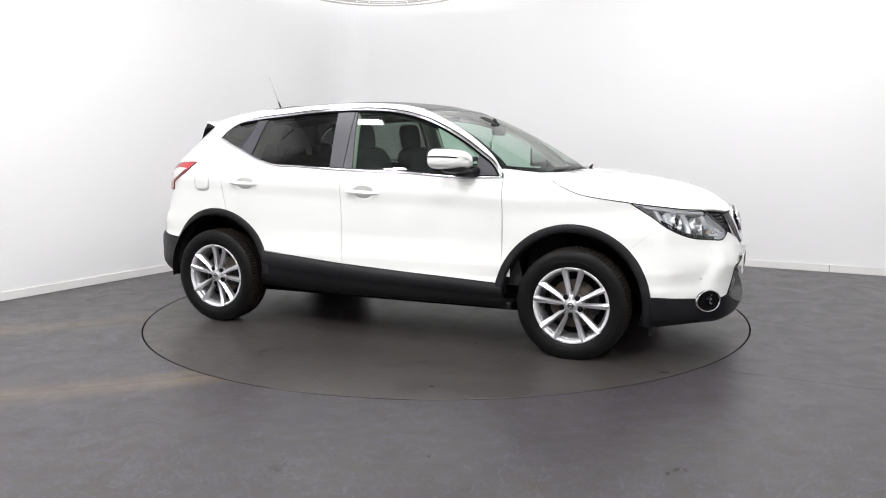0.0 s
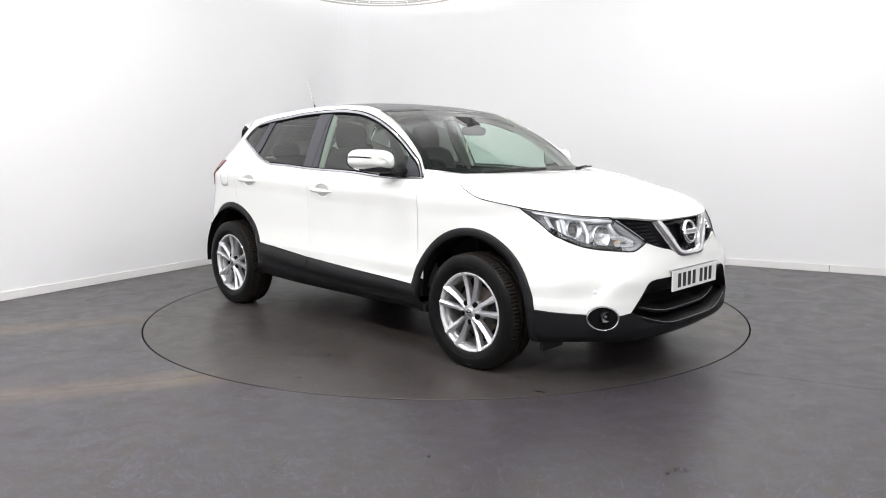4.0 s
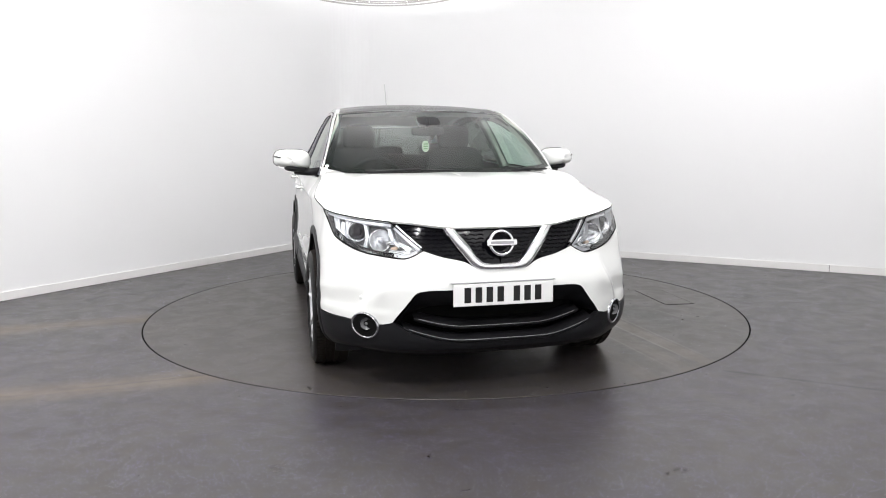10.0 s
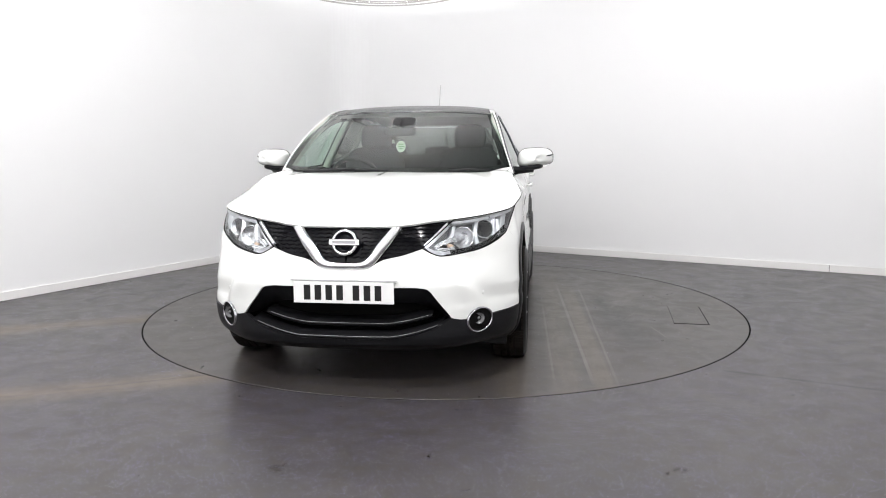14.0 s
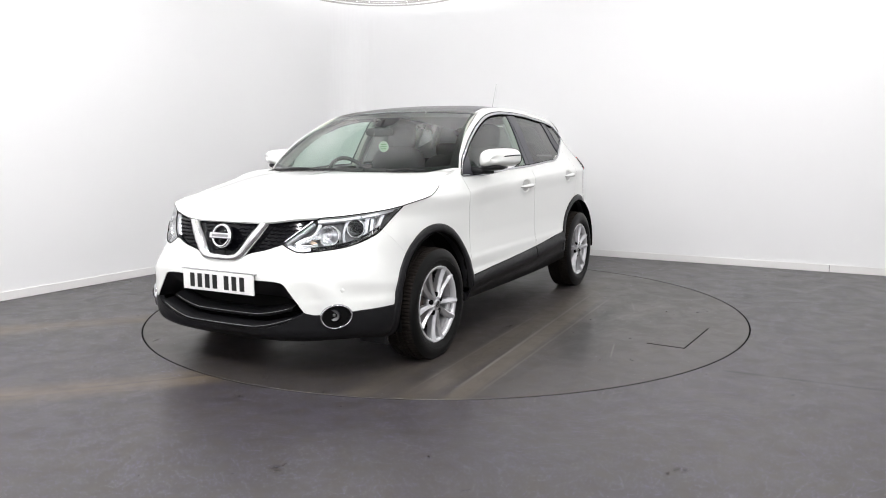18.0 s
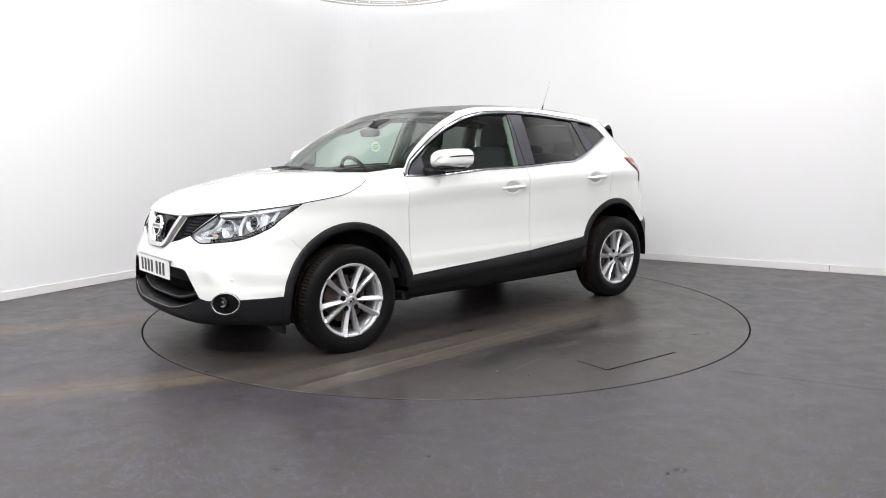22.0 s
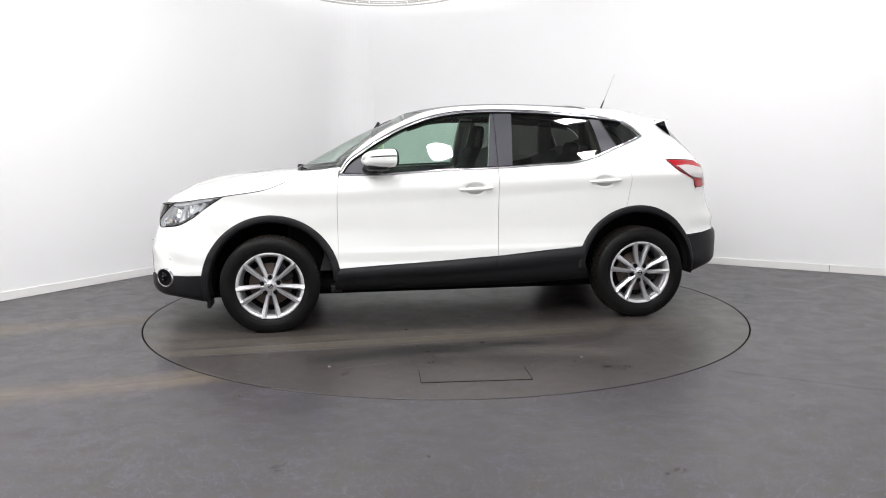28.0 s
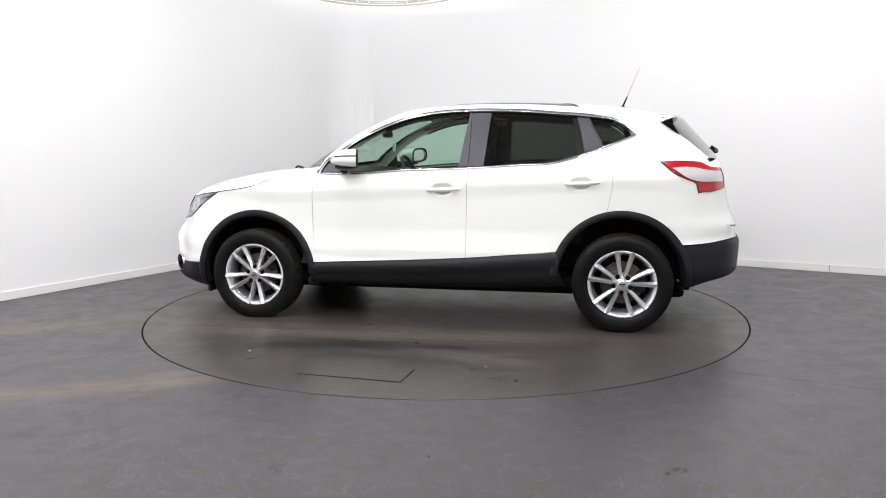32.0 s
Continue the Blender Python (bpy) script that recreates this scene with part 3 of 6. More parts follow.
def body_panels(sg):
    # front wing
    bm = bmesh.new()
    af, seam_f = front_arch_at(sg)
    arch = line(arc(*af, R_OUT, 45.2, 166, 30), 60)
    top = polyline(line(BONNET_CUT, 40), line([BONNET_CUT[-1], (1.02, 1.083), (0.862, 1.085)], 24))
    front = polyline(line([(x - 0.0015, z) for x, z in seam_f], 14), line([(1.7985, 0.812), (1.737, 0.860), (1.628, 0.932)], 10))
    back = line([arc(*af, R_OUT, 166, 166, 1)[0], (0.8752, 0.6), (0.8742, 0.95), (0.8595, 1.085)], 30)
    panel(bm, region(arch, top, front, back, 60, 30), sg)
    part("front_wing", bm, M_PAINT, car)
    # doors
    bm = bmesh.new()
    panel(bm, region(line(cut(SILL, 0.868, -0.246), 50), line(cut(BELT, 0.850, -0.256), 50), line(SHUT_F, 40), line(SHUT_B, 40), 120, 90), sg, bowl=(-0.085, 0.962))
    front_door = part("front_door", bm, M_PAINT, car)
    bm = bmesh.new()
    right = polyline(line(arc(*ARCH_R, R_OUT, 23.4, 78, 12), 24), line(SHUT_R, 30))
    panel(bm, region(line(cut(SILL, -0.2525, -0.8745), 40), line(cut(BELT, -0.264, -1.163), 40), line(SHUT_B, 44) + np.array([0.0032, 0]), right, 110, 90), sg, bowl=(-1.035, 1.006))
    rear_door = part("rear_door", bm, M_PAINT, car)
    # rear quarter below the belt, and the rear pillar above it
    bm = bmesh.new()
    low = line(arc(*ARCH_R, R_OUT, 79, 148, 20), 40)
    tip = (-1.545, 1.152)
    back = line([(-1.700, 0.605), (-1.795, 0.78), (-1.800, 0.944)], 20)
    back = polyline(back, line([(-1.800, 0.944), (-1.785, 1.000), (-1.64, 1.068), tip], 14))
    seam = line([(-1.170, 1.240), (-1.35, 1.205), tip], 40)
    left = line([(p[0] - 0.0035, p[1]) for p in SHUT_R], 40)
    panel(bm, region(low, seam, left, back, 40, 40), sg, rim=0.0)
    lo = seam
    chrome = polyline(line([(-1.170, 1.240), (-1.32, 1.296), (-1.396, 1.330)], 14), line([(-1.396, 1.330), (-1.335, 1.394), (-1.24, 1.446)], 14))
    gate = line([tip, (-1.54, 1.25), (-1.50, 1.36), (-1.46, 1.455)], 30)
    top = line([(-1.24, 1.446), (-1.34, 1.450), (-1.46, 1.455)], 30)
    panel(bm, region(lo, top, chrome, gate, 40, 36), sg, rim=0.0)
    part("rear_quarter", bm, M_PAINT, car)
    # windscreen pillar and roof rail, one pressing
    bm = bmesh.new()
    low = line([(p[0] + 0.007, p[1] + 0.010) for p in HEADER[:12]], 90)
    top = line(RAIL[:10], 90)
    panel(bm, region(low, top, line([(0.848, 1.082), (0.845, 1.110)], 8), line([(-1.234, 1.444), (-1.3, 1.487)], 8), 90, 9), sg, rim=0.008)
    # short piece from the rail to the tail
    panel(bm, region(line([(-1.234, 1.444), (-1.34, 1.449), (-1.46, 1.455)], 14), line([(-1.3, 1.487), (-1.40, 1.472), (-1.50, 1.457)], 14), line([(-1.234, 1.444), (-1.3, 1.487)], 6), line([(-1.46, 1.455), (-1.50, 1.457)], 6), 14, 6), sg, rim=0.0)
    part("roof_rail", bm, M_PAINT, car)
    # inner shell that shows in the shut lines, coloured grey for the gaps' shade
    bm = bmesh.new()
    panel(bm, region(line([(0.93, 0.47), (0.0, 0.49), (-0.88, 0.53)], 40), line(cut(up(BELT, -0.004), 0.845, -1.165), 40), line([(0.93, 0.47), (0.93, 0.8), (0.86, 1.06)], 12), line([(-0.88, 0.53), (-1.0, 0.69), (-1.1, 0.755), (-1.245, 0.80), (-1.26, 0.914), (-1.27, 1.013), (-1.25, 1.131), (-1.165, 1.232)], 24), 44, 24), sg, -0.008, 0.0)
    panel(bm, region(line([(1.80, 0.62), (1.60, 0.68)], 6), line([(1.76, 0.838), (1.62, 0.90)], 6), line([(1.80, 0.62), (1.806, 0.76), (1.76, 0.838)], 6), line([(1.60, 0.68), (1.62, 0.90)], 6), 6, 6), sg, -0.004, 0.0)
    part("inner_shell", bm, M_GAPGREY, car)
    # small white corner between bonnet, wing and screen
    bm = bmesh.new()
    a = skin(*line([(1.217, 1.025), (1.150, 1.062), (1.02, 1.084), (0.862, 1.087), (0.845, 1.112)], 30).T, 0, 1)
    b = through_points([tuple(a[0])] + BONNET_TURN + [(0.94, 0.690, 1.106), (0.848, tuple(a[-1])[1] - 0.02, 1.119)], 30)
    t = np.linspace(0, 1, 6)[None, :, None]
    g = a[:, None, :] * (1 - t) + b[:, None, :] * t
    g[..., 2] += 0.010 * np.sin(np.pi * t[..., 0]) * np.sin(np.pi * np.linspace(0, 1, 30))[:, None]
    sheet(bm, g * np.array([1, sg, 1]), flip=sg < 0)
    part("scuttle_corner", bm, M_PAINT, car)
    return front_door, rear_door


def bumper_front(sg):
    bm = bmesh.new()
    top = polyline(line([("y", 0.0, 0.644), ("y", 0.10, 0.646), ("y", 0.134, 0.655), ("y", 0.19, 0.686), ("y", 0.30, 0.712), ("y", 0.39, 0.742)], 40),
                   line([("y", 0.39, 0.742), ("y", 0.478, 0.700)], 8), line([("y", 0.478, 0.700), ("y", 0.585, 0.709), ("y", 0.69, 0.729), (1.825, 0.791), (1.800, 0.812)], 30))
    low = polyline(line([("y", 0.0, 0.553), ("y", 0.2, 0.553), ("y", 0.37, 0.552)], 16), line([("y", 0.37, 0.552), ("y", 0.425, 0.541), ("y", 0.46, 0.500), ("y", 0.54, 0.395)], 24),
                   line([("y", 0.54, 0.395), ("y", 0.57, 0.384), ("y", 0.64, 0.382), (1.94, 0.393), (1.80, 0.402), (1.787, 0.402)], 24))
    af, seam_f = front_arch_at(sg)
    right = polyline(line(arc(*af, R_OUT, 8.5, 45, 12), 24), line(seam_f, 16))
    uv = region(low, top, line([("y", 0.0, 0.553), ("y", 0.0, 0.644)], 4), right, 150, 48)
    # a hollow beside the fog lamp, and the fold that runs down to it
    g = skin(uv[..., 0], uv[..., 1], 0.0, 1)
    gy, gz = g[..., 1], g[..., 2]
    fold = 0.575 + 0.10 * ease(0.66, 0.44, gz)
    away = gy - fold
    h = 0.010 * ease(-0.010, 0.045, away) * (1 - ease(0.05, 0.20, away)) * ease(0.36, 0.50, gz) * (1 - ease(0.62, 0.72, gz))
    h = h - 0.008 * np.exp(-((away + 0.03) / 0.045) ** 2) * ease(0.36, 0.46, gz) * (1 - ease(0.60, 0.70, gz))
    g = g - h[..., None] * np.stack([np.full_like(h, 0.8), np.full_like(h, 0.6), np.zeros_like(h)], -1) * (ease(0.2, 0.45, g[..., 1]) * ease(1.70, 1.84, g[..., 0]))[..., None]
    sheet(bm, g * np.array([1, sg, 1]), flip=sg < 0, rim=0.012)
    part("front_bumper", bm, M_PAINT, car)


def bonnet():
    bm = bmesh.new()
    for sg in (1, -1):
        front = polyline(line([("y", 0.0, 0.852), ("y", 0.27, 0.857), ("y", 0.44, 0.877), ("y", 0.535, 0.882)], 30), line([("y", 0.535, 0.882), ("y", 0.655, 0.893), (1.80, 0.911), (1.628, 0.935)], 30))
        f = skin(*resample(front, 56).T)
        s = through_points([tuple(p) for p in skin(*line([(x, z + 0.003) for x, z in BONNET_CUT[:3] + [(1.220, 1.021)]], 12).T)] + BONNET_TURN, 44)
        c = through_points([(f[0][0], 0, f[0][2]), (2.095, 0, 0.895), (2.02, 0, 0.945), (1.9, 0, 0.995), (1.7, 0, 1.044), (1.45, 0, 1.078), (1.155, 0, 1.097)], 44)
        b = through_points([(1.155, 0, 1.097), (1.145, 0.3, 1.095), (1.09, 0.56, 1.093), tuple(s[-1])], 56)
        g = coons(f, b, c, s)
        # fullness towards the edge and the soft fold above each lamp
        u, v = np.linspace(0, 1, 56)[:, None], np.linspace(0, 1, 44)[None, :]
        g[..., 2] += 0.016 * np.sin(np.pi * np.clip(u, 0, 1)) * np.sin(np.pi * v) ** 0.7 + 0.012 * np.exp(-((u - 0.62 - 0.12 * v) / 0.09) ** 2) * np.sin(np.pi * v)
        sheet(bm, g * np.array([1, sg, 1]), flip=sg < 0, rim=0.014)
    bmesh.ops.remove_doubles(bm, verts=[v for v in bm.verts if abs(v.co.y) < 1e-4], dist=0.0005)
    part("bonnet", bm, M_PAINT, car)
    for sg in (1, -1):
        bm = bmesh.new()
        tube(bm, [(x, sg * (y + 0.001), z - 0.0025) for x, y, z in s], 0.0028, 6)
        part("bonnet_seal", bm, M_GAP, car, "thin dark joint beside the bonnet")


ROOF_MID = [(0.315, 1.520), (0.19, 1.549), (-0.03, 1.576), (-0.26, 1.585), (-0.49, 1.583), (-0.71, 1.575), (-0.94, 1.563), (-1.16, 1.547), (-1.39, 1.523), (-1.50, 1.505)]


def roof_and_screen():
    edge = skin(*line(RAIL[4:10] + [(-1.50, 1.455)], 60).T)
    mid = through_points([(x, 0, z) for x, z in ROOF_MID], 60)
    v = np.linspace(0, 1, 24)[None, :, None]

    def across(a, b):
        g = a[:, None, :] * (1 - v) + b[:, None, :] * v
        g[..., 2] = b[:, None, 2] + (a[:, None, 2] - b[:, None, 2]) * (1 - v[..., 0]) ** 3.6
        return g
    g = across(edge, mid)
    glass_to, glass_side, brow = 36, 1, 5
    bm, bg = bmesh.new(), bmesh.new()
    for sg in (1, -1):
        m = np.array([1, sg, 1])
        sheet(bm, g[brow:, :glass_side + 1] * m, flip=sg > 0)
        sheet(bm, g[:brow + 1, :glass_side + 1] * m, flip=sg > 0)
        sheet(bm, g[glass_to:, glass_side:] * m, flip=sg > 0)
        sheet(bg, (g[:glass_to + 1, glass_side:] + np.array([0, 0, -0.004])) * m, flip=sg > 0, rim=0.0)
    bmesh.ops.remove_doubles(bm, verts=bm.verts, dist=0.0005)
    part("roof_panel", bm, M_PAINT, car)
    part("roof_glass", bg, M_ROOFGLASS, car, "dark glass roof panel")
    # windscreen
    side = skin(*line([(0.848, 1.118), (0.775, 1.190), (0.570, 1.343), (0.372, 1.441), (0.252, 1.494)], 40).T)
    side[:, 1] -= 0.012
    base = through_points([(1.135, 0, 1.100), (1.11, 0.3, 1.098), (1.02, 0.56, 1.098), tuple(side[0])], 30)
    head = through_points([(0.318, 0, 1.519), (0.308, 0.3, 1.513), tuple(side[-1])], 30)
    centre = through_points([(1.135, 0, 1.100), (1.0, 0, 1.176), (0.88, 0, 1.240), (0.65, 0, 1.356), (0.42, 0, 1.466), (0.318, 0, 1.519)], 40)
    g = coons(base, head, centre, side)
    bs, bb = bmesh.new(), bmesh.new()
    for sg in (1, -1):
        m = np.array([1, sg, 1])
        sheet(bs, g * m, flip=sg < 0)
        # black printed border behind the glass
        d = np.array([-0.004, 0, -0.004])
        sheet(bb, (g[:, :3] + d) * m, flip=sg < 0)
        sheet(bb, (g[:, -2:] + d) * m, flip=sg < 0)
        sheet(bb, (g[-3:, 2:-1] + d) * m, flip=sg < 0)
    ws = part("windscreen", bs, M_SCREEN, car, "laminated windscreen, slightly green")
    part("black_border", bb, M_DARK, ws)
    # scuttle panel between bonnet and screen
    bc = bmesh.new()
    front = through_points([(1.20, 0, 1.080), (1.195, 0.3, 1.076), (1.185, 0.58, 1.066), (1.165, 0.735, 1.060)], 30)
    for sg in (1, -1):
        m = np.array([1, sg, 1])
        sheet(bc, np.stack([front, base * 0.5 + front * 0.5 + np.array([0, 0, -0.004]), base + np.array([-0.01, 0, -0.008])], 1) * m, flip=sg < 0)
    part("scuttle_panel", bc, M_CLAD, car)
    return g


# where the rear screen wraps round to the rear pillar
GLASS_SIDE = [(-1.885, 1.166), (-1.78, 1.262), (-1.68, 1.340), (-1.60, 1.405), (-1.565, 1.450)]


def rear_end():
    bm, bg, bb, bc = bmesh.new(), bmesh.new(), bmesh.new(), bmesh.new()
    for sg in (1, -1):
        panel(bm, region(line([("r", 0.62, 0.72), ("r", 0.4, 0.70), ("r", 0, 0.70)], 20), line([("r", 0.62, 1.135), ("r", 0.4, 1.16), ("r", 0, 1.165)], 20),
                         line([("r", 0.62, 0.72), ("r", 0.63, 0.95), ("r", 0.62, 1.135)], 20), line([("r", 0, 0.70), ("r", 0, 1.165)], 20), 24, 24), sg)
        # rear screen with a painted frame beside it
        panel(bm, region(line([(-1.545, 1.155), (-1.66, 1.150), GLASS_SIDE[0]], 12), line([(-1.46, 1.456), (-1.50, 1.455), GLASS_SIDE[-1]], 12), line([(-1.545, 1.155), (-1.54, 1.25), (-1.50, 1.36), (-1.46, 1.456)], 24),
                         line(GLASS_SIDE, 24), 20, 24), sg, rim=0.0)
        panel(bg, region(line([up(GLASS_SIDE, 0.003, -0.003)[0], ("r", 0.2, 1.174), ("r", 0, 1.175)], 20), line([up(GLASS_SIDE, 0.0, -0.003)[-1], ("r", 0.16, 1.45), ("r", 0, 1.45)], 20),
                         line(up(GLASS_SIDE, 0.001, -0.003), 20), line([("r", 0, 1.175), ("r", 0, 1.45)], 20), 24, 20), sg, rim=0.0)
        # painted strip between the tail lamp and the rear screen
        panel(bm, region(line([(-1.60, 1.135), (-1.80, 1.110), ("r", 0.56, 1.085)], 14), line([(-1.60, 1.158), (-1.80, 1.168), ("r", 0.56, 1.178)], 14), line([(-1.60, 1.135), (-1.60, 1.158)], 4), line([("r", 0.56, 1.085), ("r", 0.56, 1.178)], 4), 16, 5), sg, -0.003, 0.0)
        # painted bumper upper and black lower bumper
        panel(bb, region(line([(-1.705, 0.596), (-1.85, 0.604), ("r", 0.62, 0.620), ("r", 0, 0.60)], 40), polyline(line([(-1.700, 0.606), (-1.795, 0.78), (-1.800, 0.938)], 20), line([(-1.800, 0.938), ("r", 0.625, 0.938), ("r", 0.625, 0.715)], 14), line([("r", 0.625, 0.715), ("r", 0.4, 0.693), ("r", 0, 0.693)], 30)),
                         line([(-1.705, 0.596), (-1.700, 0.606)], 4), line([("r", 0, 0.60), ("r", 0, 0.693)], 8), 60, 16), sg, rim=0.0)
        panel(bc, region(line([(-1.767, 0.309), (-1.86, 0.340), ("r", 0.6, 0.37), ("r", 0, 0.36)], 40), line([(-1.712, 0.588), (-1.85, 0.600), ("r", 0.62, 0.616), ("r", 0, 0.597)], 40),
                         line(arc(*ARCH_R, R_OUT, 186, 151, 10), 20), line([("r", 0, 0.36), ("r", 0, 0.597)], 8), 50, 20), sg, out=0.006, rim=0.03)
    for b in (bm, bg, bb, bc):
        bmesh.ops.remove_doubles(b, verts=[v for v in b.verts if abs(v.co.y) < 1e-4], dist=0.0005)
    part("tailgate", bm, M_PAINT, car)
    part("rear_screen", bg, M_REARGLASS, car, "dark tinted rear screen")
    part("rear_bumper", bb, M_PAINT, car)
    part("rear_bumper_cladding", bc, M_CLAD, car)
    # roof spoiler: flows out of the roof and the rear pillars to a thin lip
    bs = bmesh.new()
    rail = skin(*line([(-1.38, 1.472), (-1.38, 1.455), (-1.38, 1.438)], 8).T, 0.003)
    start = np.vstack([through_points([(-1.40, 0, 1.526), (-1.395, 0.2, 1.5255), (-1.39, 0.36, 1.520), (-1.382, 0.47, 1.505), tuple(rail[0])], 22)[:-1], rail])
    tip = (-1.668, 0.505, 1.457)
    corner = tuple(skin(*line([(-1.548, 1.415)] * 2, 2)[0], 0.003))
    edge = np.vstack([through_points([tuple(rail[-1]), tuple(skin(*line([(-1.46, 1.430)] * 2, 2)[0], 0.003)), corner], 16)[:-1], through_points([corner, tip], 10)])
    lip = through_points([(-1.722, 0, 1.468), (-1.715, 0.22, 1.467), (-1.698, 0.40, 1.463), tip], 30)
    start, edge = resample(start, 30), resample(edge, 25)
    centre = through_points([tuple(start[0]), (-1.53, 0, 1.509), (-1.65, 0, 1.486), tuple(lip[0])], 25)
    top = coons(centre, edge, start, lip)
    under = np.stack([lip, lip + np.array([0.003, 0, -0.006]), lip * np.array([1, 0.97, 1]) + np.array([0.06, 0, -0.014]), lip * np.array([1, 0.95, 1]) + np.array([0.17, 0, -0.010])], 0)
    for sg in (1, -1):
        sheet(bs, top * np.array([1, sg, 1]), flip=sg < 0)
        sheet(bs, under * np.array([1, sg, 1]), flip=sg < 0)
    bmesh.ops.remove_doubles(bs, verts=bs.verts, dist=0.0004)
    bmesh.ops.recalc_face_normals(bs, faces=bs.faces)
    part("roof_spoiler", bs, M_PAINT, car)
    foot = tuple(skin(*line([(-1.685, 1.325)] * 2, 2)[0], 0.003))
    for sg in (1, -1):
        bm = bmesh.new()
        p = [(corner[0] - 0.012, corner[1] - 0.004, corner[2] - 0.004), (tip[0] + 0.030, tip[1] + 0.012, tip[2] - 0.014), (-1.640, 0.548, 1.402), foot]
        tri = np.array([[[x, sg * (y + 0.001), z], [x, sg * (y - 0.05), z]] for x, y, z in p + p[:1]])
        sheet(bm, tri, flip=sg < 0)
        bm.faces.new([bm.verts.new(Vector(t[0])) for t in tri[:4]])
        bmesh.ops.recalc_face_normals(bm, faces=bm.faces)
        part("spoiler_end", bm, M_BLACK, car, smooth=False)


def cladding(sg):
    # sill
    bm = bmesh.new()
    top = line([(0.872, 0.423)] + [(x, z - 0.005) for x, z in SILL[1:5]] + [(-0.880, 0.538)], 50)
    mid = line([(0.90, 0.33), (0, 0.345), (-0.90, 0.39)], 50)
    low = line([(0.90, 0.268), (0, 0.268), (-0.45, 0.275), (-0.93, 0.300)], 50)
    g1 = skin(top[:, 0], top[:, 1], 0.002, sg)
    g2 = skin(*line([(0.885, 0.400), (0, 0.445), (-0.885, 0.515)], 50).T, 0.014, sg)
    crease = line([(0.89, 0.362), (0, 0.392), (-0.885, 0.452)], 50)
    g2b = skin(crease[:, 0], crease[:, 1], 0.017, sg)
    g2c = skin(crease[:, 0], crease[:, 1] - 0.012, 0.004, sg)
    g3 = skin(mid[:, 0], mid[:, 1], 0.001, sg)
    g4 = skin(low[:, 0], low[:, 1], -0.010, sg)
    g5 = g4 * np.array([1, 0.82, 1]) + np.array([0, 0, -0.004])
    sheet(bm, np.stack([g5, g4, g3, g2c, g2b, g2, g1], 1), flip=sg < 0, rim=0.01)
    sill = part("sill_cladding", bm, M_CLAD, car)
    bm = bmesh.new()
    i = int(np.argmin(np.abs(g2[:, 0] + 0.252)))
    tube(bm, [tuple(Vector(r[i]) + Vector((0, sg * 0.0005, 0))) for r in (g1, g2, g2b)], 0.0018, 6)
    part("sill_joint", bm, M_GAP, sill, "dark joint in the sill cladding")
    # arches: a rolled band round each wheel
    for name, (cx, cz), a0, a1 in (("front_arch", front_arch_at(sg)[0], -14, 178), ("rear_arch", ARCH_R, 3, 186)):
        bm = bmesh.new()
        rows = []
        for a in np.linspace(a0, a1, 64):
            row = []
            for r, o in ((R_OUT + 0.002, -0.004), (R_OUT, 0.006), (R_OUT - 0.010, 0.010), (R_IN + 0.012, 0.011), (R_IN, 0.005), (R_IN - 0.004, -0.05)):
                x, z = cx + r * math.cos(radians(a)), cz + r * math.sin(radians(a))
                z = max(z, 0.215)
                row.append(skin(q_at("x", x, z), z, o, sg))
            rows.append(row)
        sheet(bm, np.array(rows), flip=sg < 0)
        part(name, bm, M_CLAD, car, smooth=True)
        # liner inside the arch
        bm = bmesh.new()
        rows = []
        for a in np.linspace(a0, a1, 40):
            rows.append([(cx + (R_IN - 0.002) * math.cos(radians(a)), sg * y, cz + (R_IN - 0.002) * math.sin(radians(a))) for y in (0.88, 0.7, 0.5)])
        sheet(bm, np.array(rows), flip=sg < 0)
        ring = [bm.verts.new((cx + (R_IN - 0.002) * math.cos(radians(a)), sg * 0.5, cz + (R_IN - 0.002) * math.sin(radians(a)))) for a in np.linspace(a0, a1, 40)]
        bm.faces.new(ring)
        part("wheel_arch_liner", bm, M_DARK, car)


def front_cladding(sg):
    bm = bmesh.new()
    # lower apron from the lip to the wheel arch
    low = line([("y", 0.0, 0.222), ("y", 0.35, 0.225), ("y", 0.62, 0.240), (1.90, 0.235), (1.775, 0.222)], 60)
    top = line([("y", 0.0, 0.292), ("y", 0.30, 0.298), ("y", 0.46, 0.345), ("y", 0.535, 0.390), ("y", 0.60, 0.379), (1.94, 0.390), (1.79, 0.398)], 60)
    panel(bm, region(low, top, line([("y", 0.0, 0.222), ("y", 0.0, 0.292)], 6), line(arc(*front_arch_at(sg)[0], R_OUT, -14, 8, 6), 10), 70, 14), sg, out=0.006, rim=0.03)
    part("front_apron", bm, M_CLAD, car)
    # surround of the intake
    bm = bmesh.new()
    outer = line([("y", 0.0, 0.553), ("y", 0.30, 0.553), ("y", 0.37, 0.552), ("y", 0.425, 0.541), ("y", 0.46, 0.500), ("y", 0.54, 0.392)], 50)
    a = skin(outer[:, 0], outer[:, 1], 0.002, 1)
    inner = through_points([(2.16, 0.0, 0.470), (2.15, 0.25, 0.468), (2.10, 0.36, 0.455), (2.06, 0.42, 0.430), (2.02, 0.47, 0.395)], 50)
    b = a * 0.5 + inner * 0.5 + np.array([0.008, 0, 0])
    sheet(bm, np.stack([inner, b, a], 1) * np.array([1, sg, 1]), flip=sg < 0)
    part("intake_surround", bm, M_INTAKE, car)


